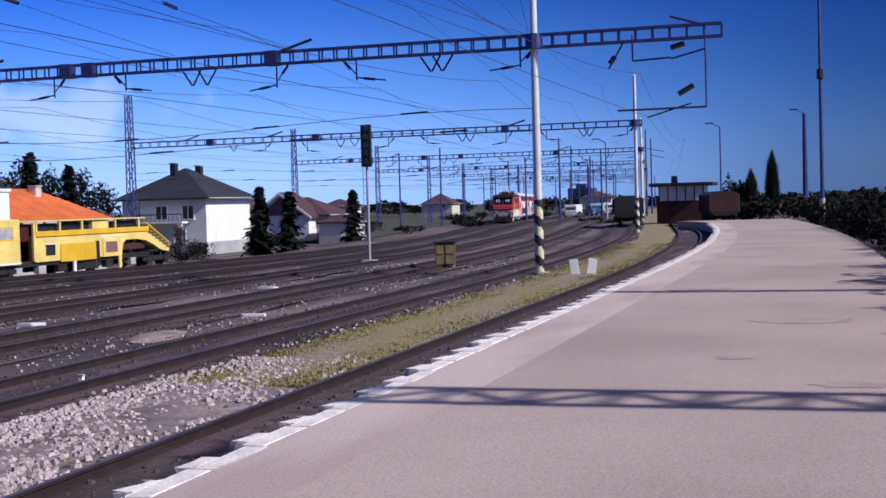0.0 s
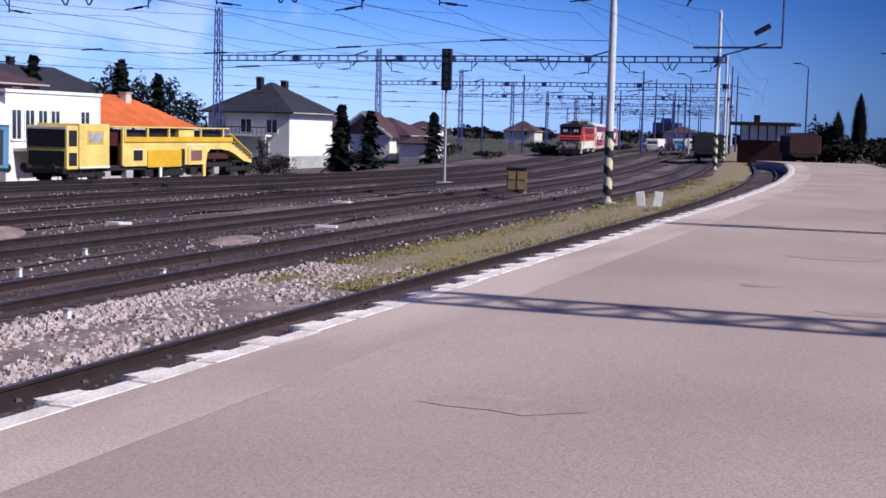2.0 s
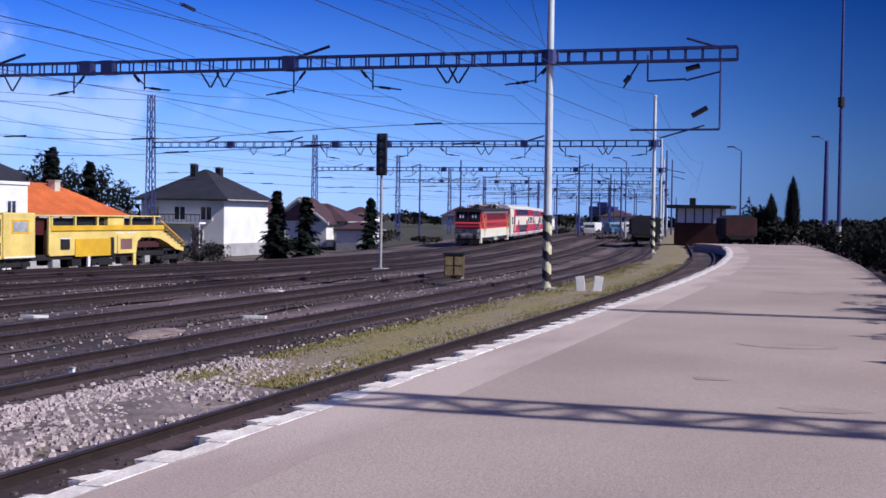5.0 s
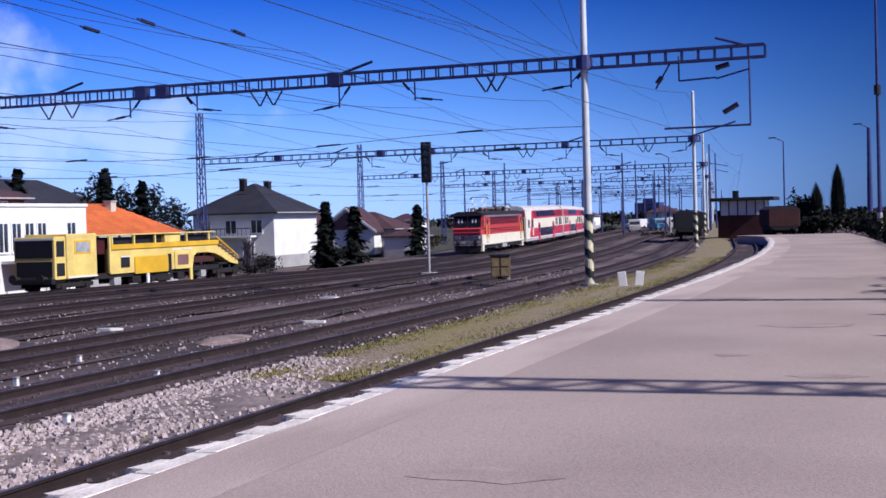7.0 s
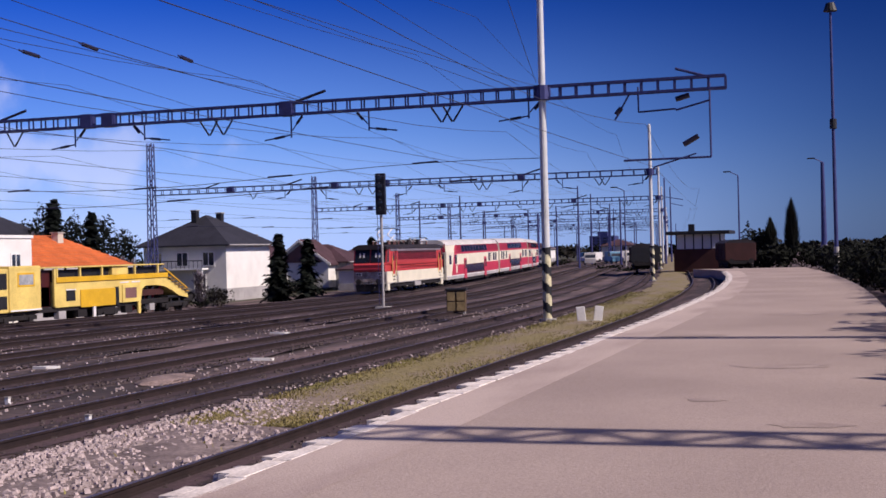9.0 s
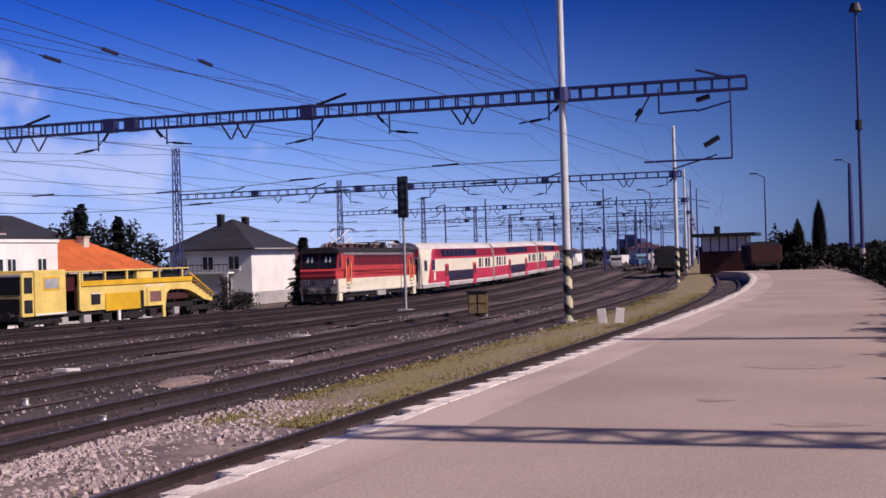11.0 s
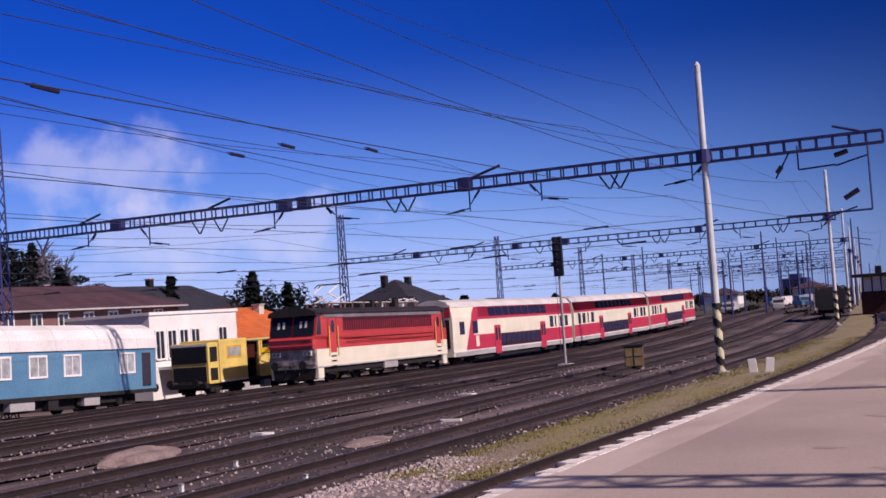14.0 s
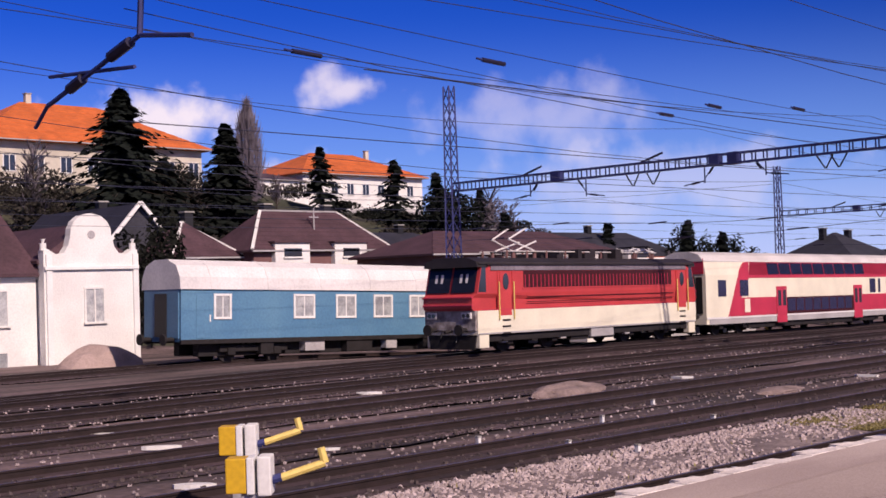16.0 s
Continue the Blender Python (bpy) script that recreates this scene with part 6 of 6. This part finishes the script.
def make_fir(x, y, z, tall, wide, seed, label="dark green fir tree with drooping uneven branches", dense=1.0):
    rng = random.Random(seed)
    t = thing("fir_tree", label, "tree", pose(x, y, z), group="firs by the yard")
    part("trunk", tube(bmesh.new(), (0, 0, -0.5), (0, 0, tall * 0.97), tall * 0.022, 8, 0.03), BARK, t)
    vs, fs = [], []
    limbs = bmesh.new()
    n = int(tall * 7 * dense)
    for k in range(n):
        f = (k + rng.random()) / n
        h = tall * (0.07 + 0.92 * f)
        reach = wide * (1 - f) ** 1.0 * rng.uniform(0.3, 1.25) + 0.12
        a = rng.uniform(0, 6.283)
        droop = -0.28 * reach + rng.uniform(-0.1, 0.25)
        tip = Vector((math.cos(a) * reach, math.sin(a) * reach, h + droop))
        root = Vector((0, 0, h))
        if k % 3 == 0:
            tube(limbs, root, tip, 0.035, 4, 0.01)
        for j in range(9):
            u = 0.15 + 0.85 * (j + rng.random()) / 9
            p = root.lerp(tip, u) + Vector((rng.uniform(-0.2, 0.2), rng.uniform(-0.2, 0.2), rng.uniform(-0.2, 0.08)))
            w = (0.16 + 0.34 * (1 - u)) * (0.55 + tall / 22) * rng.uniform(0.6, 1.3)
            out, side = Vector((math.cos(a), math.sin(a), -0.35)) * w * 1.5, Vector((-math.sin(a), math.cos(a), rng.uniform(-0.5, 0.5))) * w
            i = len(vs)
            vs += [tuple(p - side), tuple(p + out), tuple(p + side), tuple(p - out * 0.6 + Vector((0, 0, 0.1)))]
            fs.append((i, i + 1, i + 2, i + 3))
    part("branch", limbs, BARK, t)
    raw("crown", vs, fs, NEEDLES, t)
    return t


def make_bare_tree(x, y, z, tall, wide, seed, upright=0.6, label="leafless tree with fine grey twigs", twigs=22):
    rng = random.Random(seed)
    t = thing("bare_tree", label, "tree", pose(x, y, z), group="bare trees on the hill")
    part("trunk", tube(bmesh.new(), (0, 0, -0.5), (0, 0, tall * 0.8), tall * 0.02, 7, 0.04), BARK, t)
    bm = bmesh.new()
    vs, fs = [], []
    for k in range(80):
        h = tall * rng.uniform(0.12, 0.8)
        a, l = rng.uniform(0, 6.283), tall * rng.uniform(0.1, 0.24)
        up = upright + rng.uniform(-0.15, 0.2)
        tip = Vector((math.cos(a) * l * (1 - up) * wide, math.sin(a) * l * (1 - up) * wide, h + l * up + 0.3))
        tube(bm, (0, 0, h), tip, 0.035, 4, 0.012)
        for j in range(twigs):
            p = Vector((0, 0, h)).lerp(tip, rng.uniform(0.3, 1.0))
            q = p + Vector((math.cos(a + rng.uniform(-1.2, 1.2)) * (1 - up) * wide, math.sin(a + rng.uniform(-1.2, 1.2)) * (1 - up) * wide, up * 1.6)) * rng.uniform(0.3, 0.9) * tall / 12
            s = Vector((rng.uniform(-1, 1), rng.uniform(-1, 1), 0)).normalized() * 0.05
            i = len(vs)
            vs += [tuple(p - s), tuple(p + s), tuple(q)]
            fs.append((i, i + 1, i + 2))
    part("branch", bm, BARK, t)
    raw("crown", vs, fs, TWIGS, t)
    return t


def make_poplar(x, y, z, tall, wide, seed, twig=None):
    """A slim leafless poplar: a dense upright oval of fine twigs round its trunk."""
    rng = random.Random(seed)
    t = thing("poplar_tree", "tall slim leafless poplar with dense upright grey twigs", "tree", pose(x, y, z), group="bare trees on the hill")
    part("trunk", tube(bmesh.new(), (0, 0, -0.5), (0, 0, tall * 0.9), tall * 0.016, 7, 0.04), BARK, t)
    vs, fs = [], []
    for k in range(3600):
        f = rng.random()
        r = wide * (math.sin(math.pi * min(1, 0.1 + 0.9 * f) ** 0.8) ** 0.6) * rng.random() ** 0.5 * rng.uniform(0.7, 1.12)
        a = rng.uniform(0, 6.283)
        p = Vector((math.cos(a) * r * 0.8, math.sin(a) * r * 0.8, tall * (0.08 + 0.82 * f)))
        q = p + Vector((math.cos(a) * r * 0.22 + rng.gauss(0, 0.08), math.sin(a) * r * 0.22 + rng.gauss(0, 0.08), rng.uniform(0.8, 2.1)))
        s = Vector((rng.uniform(-1, 1), rng.uniform(-1, 1), 0)).normalized() * rng.uniform(0.025, 0.06)
        i = len(vs)
        vs += [tuple(p - s), tuple(p + s), tuple(q)]
        fs.append((i, i + 1, i + 2))
    raw("crown", vs, fs, twig or TWIGS, t)
    return t


def make_bush(x, y, z, w, d, h, seed, material, label, category="bush", n=500, leaf=0.14):
    rng = random.Random(seed)
    t = thing("bush", label, category, pose(x, y, z), group="bushes by the yard")
    st = bmesh.new()
    vs, fs = [], []
    for k in range(7):
        c = (rng.uniform(-w, w) * 0.55, rng.uniform(-d, d) * 0.55, h * rng.uniform(0.3, 0.65))
        tube(st, (c[0] * 0.3, c[1] * 0.3, -0.2), c, 0.04, 5, 0.015)
        a, b = leaf_cloud(rng, n // 7, c, (w * 0.55, d * 0.55, h * rng.uniform(0.3, 0.42)), leaf)
        i = len(vs)
        vs += a
        fs += [tuple(i + q for q in f) for f in b]
    part("stem", st, BARK, t)
    raw("foliage", vs, fs, material, t)
    return t


# firs on the slope and beside the houses
for k, (x, y, top, wide) in enumerate(((-95, 55.6, 21.0, 13.5), (-97, 61.0, 15.5, 12.5), (-95, 66.4, 18.6, 7.0), (-93, 64.0, 12.5, 8.0), (-115, 94.3, 19.8, 6.2), (-110, 101.5, 18.2, 6.0), (-105, 103.5, 16.4, 5.6), (-105, 110.8, 14.6, 4.8), (-112, 113, 15.0, 4.5), (-99, 58, 13.5, 7.0))):
    z = level(x, y)
    make_fir(x, y, z - 0.3, top - z, wide, 20 + k, dense=4.6 if k < 4 else 2.0)
for k, (x, y, top, wide) in enumerate(((-50.8, 109.3, 5.0, 2.1), (-48.3, 110.2, 4.5, 1.9), (-53.4, 140, 4.8, 2.1), (-51.6, 110.4, 3.0, 1.2))):
    make_fir(x, y, level(x, y) - 0.3, top - level(x, y), wide, 40 + k, "slim dark conifer beside the house", 2.4)
for k, (x, y, top, wide) in enumerate(((-90, 132.4, 10.2, 3.6), (-78, 114.5, 8.8, 2.9), (-79, 123, 8.2, 2.9), (-86, 111, 9.4, 3.4), (-84, 92, 10.2, 3.2))):
    make_fir(x, y, level(x, y) - 0.3, top - level(x, y), wide, 60 + k, "dark conifer between the town roofs", 2.6)
make_poplar(-115, 83.8, level(-115, 84) - 0.3, 25 - level(-115, 84), 2.2, 5)
make_bush(-105, 112.3, level(-105, 112) + 1.0, 3.2, 3.2, 6.5, 611, TWIGS, "wide grey-brown leafless tree crown on the slope", "tree", n=2600, leaf=0.16)
make_bush(-100, 100.2, level(-100, 100) + 0.6, 3.4, 3.4, 13.6 - level(-100, 100), 612, NEEDLES, "broad dark evergreen tree above the roofs", "tree", n=3200, leaf=0.26)
for k, (x, y, top) in enumerate(((-112, 120, 16.0), (-118, 90, 17), (-108, 74, 16), (-100, 50, 17), (-104, 115, 13.5), (-82, 118, 6.5), (-68, 112, 3.6), (-56, 104, 2.2), (-62, 100, 2.6))):
    make_bare_tree(x, y, level(x, y) - 0.3, top - level(x, y), 1.6, 70 + k, 0.5)
make_poplar(-11.0, 220, -0.2, 9.6, 1.35, 91, HEDGE)
make_poplar(-14.6, 224, -0.2, 6.4, 1.3, 92, HEDGE)
make_bush(-17.5, 226, 0, 2.4, 2.4, 6.2, 93, HEDGE, "distant dark upright tree", "tree", 700, 0.35)
for k, (x, y, top) in enumerate(((-84, 119.5, 7.4), (-85, 123.5, 8.8), (-84, 128.0, 8.1), (-83, 131.5, 8.5), (-82, 134.8, 7.2))):
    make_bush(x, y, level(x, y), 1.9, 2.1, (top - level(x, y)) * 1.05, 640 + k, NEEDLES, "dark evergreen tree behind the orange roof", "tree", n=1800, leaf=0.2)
rngb = random.Random(12)
for k in range(44):
    y = rngb.uniform(30, 150)
    x = rngb.uniform(-128, -88)
    make_bush(x, y, level(x, y), rngb.uniform(2, 4.5), rngb.uniform(2, 4.5), rngb.uniform(2.5, 6.0) if y < 80 else rngb.uniform(1.0, 2.2), 100 + k, BUSH if k % 3 else HEDGE, "tangled brown scrub on the slope", n=1100, leaf=0.2)
for k in range(16):
    y = rngb.uniform(92, 150)
    make_bush(rngb.uniform(-57, -51) + bend(y), y, level(-52 + bend(y), y), rngb.uniform(0.8, 1.8), rngb.uniform(1, 2), rngb.uniform(0.9, 1.9), 160 + k, BUSH if k % 2 else HEDGE, "low scrub along the yard edge", n=300, leaf=0.13)
# dark hedge and trees at the right edge of the platform
for k in range(30):
    y = 19 + k * 3.4
    x = 2.9 - 0.012 * max(0, y - 24) + bend(y) * 0.75 + rngb.uniform(-0.3, 0.5)
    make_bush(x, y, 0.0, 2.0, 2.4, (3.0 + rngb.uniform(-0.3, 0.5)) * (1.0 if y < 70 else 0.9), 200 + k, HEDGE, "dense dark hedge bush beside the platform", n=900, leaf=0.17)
for k in range(18):
    x = -8 + k * 2.6
    make_bush(x - 6, 146 + rngb.uniform(-6, 10), 0.0, 2.4, 2.4, rngb.uniform(2.2, 3.6), 240 + k, HEDGE, "dark trees beyond the platform end", n=420, leaf=0.3)
# dark bushes in the gap beside the gable house
for k, (x, y, h) in enumerate(((-58, 32.6, 6.2), (-60, 34.6, 6.8), (-62, 37.5, 7.4), (-66, 41, 8.2), (-57, 31.8, 3.5))):
    make_bush(x, y, level(x, y), 1.7, 1.7, h, 500 + k, HEDGE, "dark overgrown bush beside the white house", n=900, leaf=0.2)
# far skyline beyond the yard
for k in range(60):
    x = -190 + k * 3.4 + rngb.uniform(-2, 2)
    y = 430 + rngb.uniform(0, 90)
    make_bush(x, y, 0, 5.5, 5, rngb.uniform(2.0, 5.0), 300 + k, HEDGE if k % 4 else BUSH, "far line of dark trees beyond the yard", "tree", n=160, leaf=0.9)
for k in range(5):
    x = -165 + k * 23 + rngb.uniform(-3, 3)
    y = 380 + rngb.uniform(-30, 40)
    house("far town house beyond the yard", x - 5, x + 5, y, y + 9, -0.5, rngb.uniform(2.5, 3.5), rngb.uniform(4.5, 6), PLASTER if k % 2 else CREAMWALL, TILE_BROWN if k % 3 else TILE_DARK, [("y", x - 2, 1.5, 1.4, 1.6), ("y", x + 2, 1.5, 1.4, 1.6)])



def make_far_van(x, y, yaw, body):
    v = thing("parked_van", "small pale van parked far off beyond the tracks", "van", pose(x, y, level(x, y), 0, 0, yaw), group="vans parked beyond the yard")
    part("body", prism(bmesh.new(), [(-2.3, 0.4), (-2.3, 1.1), (-1.5, 1.25), (-0.9, 2.1), (2.3, 2.15), (2.3, 0.4)], "x", -0.95, 0.95), body, v)
    part("windscreen", prism(bmesh.new(), [(-1.52, 1.3), (-0.95, 2.0), (-0.9, 2.0), (-1.45, 1.3)], "x", -0.85, 0.85), GLASS, v)
    for s in (-1, 1):
        part("side_window", B(s * 0.95, s * 0.965, -0.8, 0.4, 1.3, 1.9), GLASS, v)
        for w in (-1.5, 1.5):
            part("wheel", tube(bmesh.new(), (s * 0.75, w, 0.36), (s * 0.97, w, 0.36), 0.36, 12), BLACK, v)
    return v


for k in range(9):
    y = rngb.uniform(215, 310)
    make_far_van(-27 - 2.6 * k + bend(y) + rngb.uniform(-1, 1) + 12, y, rngb.uniform(-60, 60), (PLASTER2, COACHROOF, BLUE, PLASTER2)[k % 4])
# low dark scrub between the far tracks
for k in range(22):
    y = rngb.uniform(150, 260)
    make_bush(rngb.uniform(-60, -14) + bend(y) * 0.6, y, level(-30 + bend(y), y), rngb.uniform(1.2, 3.0), rngb.uniform(1.5, 3.5), rngb.uniform(0.7, 1.5), 800 + k, HEDGE if k % 3 else BUSH, "low dark scrub between far tracks", n=260, leaf=0.22)

# far masts of the yard
for k in range(34):
    y = rngb.uniform(190, 420)
    x = rngb.uniform(-46, 4) + bend(y) - 10
    m = thing("yard_mast", "slim far mast carrying wires in the yard", "mast", pose(x, y, level(x, y)), group="far masts of the yard")
    h = rngb.uniform(9.0, 13.5)
    part("pole", tube(bmesh.new(), (0, 0, -0.2), (0, 0, h), 0.17, 6, 0.11), STEEL, m)
    part("arm", tube(bmesh.new(), (0, 0, h * 0.78), (rngb.choice((-1, 1)) * rngb.uniform(1.5, 3.5), 0, h * 0.74), 0.06, 5), STEEL, m)

# ---- ballast, stones and grass ----
for i, x in enumerate(TRACKS):
    make_track(i, x)
scatter("pale_rubble", 6500, in_gravel, 0.066, STONE, "loose pale broken stones beside the platform track", "stones", 1, 0.045)
scatter("rail_side_stones", 350, along_rail, 0.06, STONE, "pale stones strewn along a rail", "stones", 2)
scatter("yard_stones", 2600, between_tracks, 0.048, STONE, "scattered pale stones between the tracks", "stones", 3)
scatter("ballast_stones", 20000, on_ballast, 0.06, STONEDK, "dark oily ballast stones", "stones", 4)
blades("dry_grass", 36000, in_grass, 0.05, GRASS, "short dry yellow-green grass", "grass", 5, 0.016)
blades("weeds", 40, lambda r: (r.uniform(-11.6, -9.0), r.uniform(8, 20)), 0.09, GRASS, "sparse weeds in the gravel", "grass", 6, 0.018)


def make_scrap(x, y, yaw, long, wide, seed):
    """A broken flat piece of pale concrete lying between the tracks."""
    rng = random.Random(seed)
    bm = bmesh.new()
    ring = [(math.cos(a) * long * rng.uniform(0.6, 1.0), math.sin(a) * wide * rng.uniform(0.6, 1.0)) for a in (k * math.pi / 4 for k in range(8))]
    prism(bm, ring, "z", -0.05, rng.uniform(0.015, 0.035))
    ob = tagged(part("concrete_scrap", bm, PLASTER), "flat broken piece of pale concrete between two tracks", "scrap", group="pale scraps in the yard")
    ob.matrix_basis = pose(x, y, level(x, y), 0, 0, yaw)


for k, (x, y, yaw, a, b) in enumerate(((-15.4, 8.2, 40, 0.42, 0.18), (-15.0, 7.9, 70, 0.22, 0.14), (-24.3, 11.3, 45, 0.8, 0.2), (-20.5, 10.9, 50, 0.6, 0.12), (-23.0, 12.6, 60, 0.5, 0.14), (-10.9, 13.6, 45, 0.5, 0.2), (-17.0, 12.5, 50, 0.35, 0.1), (-26.5, 22.0, 45, 0.5, 0.12), (-21.0, 30.5, 20, 0.4, 0.14), (-16.0, 33.0, 10, 0.5, 0.12), (-20.6, 44.0, 5, 0.5, 0.15), (-30.8, 48.0, 10, 0.6, 0.15))):
    make_scrap(x, y, yaw, a, b, 900 + k)


def make_heap(x, y, wx, wy, h, seed):
    bm = bmesh.new()
    bmesh.ops.create_icosphere(bm, subdivisions=4, radius=1.0)
    for v in bm.verts:
        n = noise.noise(v.co * 1.7 + Vector((seed, 0, 0)))
        v.co = Vector((v.co.x * wx, v.co.y * wy, max(-0.15, v.co.z) * h)) * (1 + 0.25 * n)
    ob = tagged(part("gravel_mound", bm, mat("pinkish_gravel", (0.27, 0.20, 0.185), 0.95, 0, 0.35, 1.5, 16, 0.8)), "low pinkish mound of gravel between two tracks", "gravel mound", group="gravel mounds")
    ob.location = (x, y, level(x, y) - 0.03)
    return ob


make_heap(-20.9, 24.6, 0.7, 1.4, 0.30, 1)
make_heap(-15.8, 27.5, 0.45, 1.1, 0.12, 4)


def motions():
    walk(LOCO, [(t, train_pose(s)) for t, s in TRAIN_ROWS])
    for n, c in enumerate(COACHES):
        walk(c, [(t, train_pose(s + 9.1 + 1.3 + 13.15 + n * 26.8)) for t, s in TRAIN_ROWS])


motions()
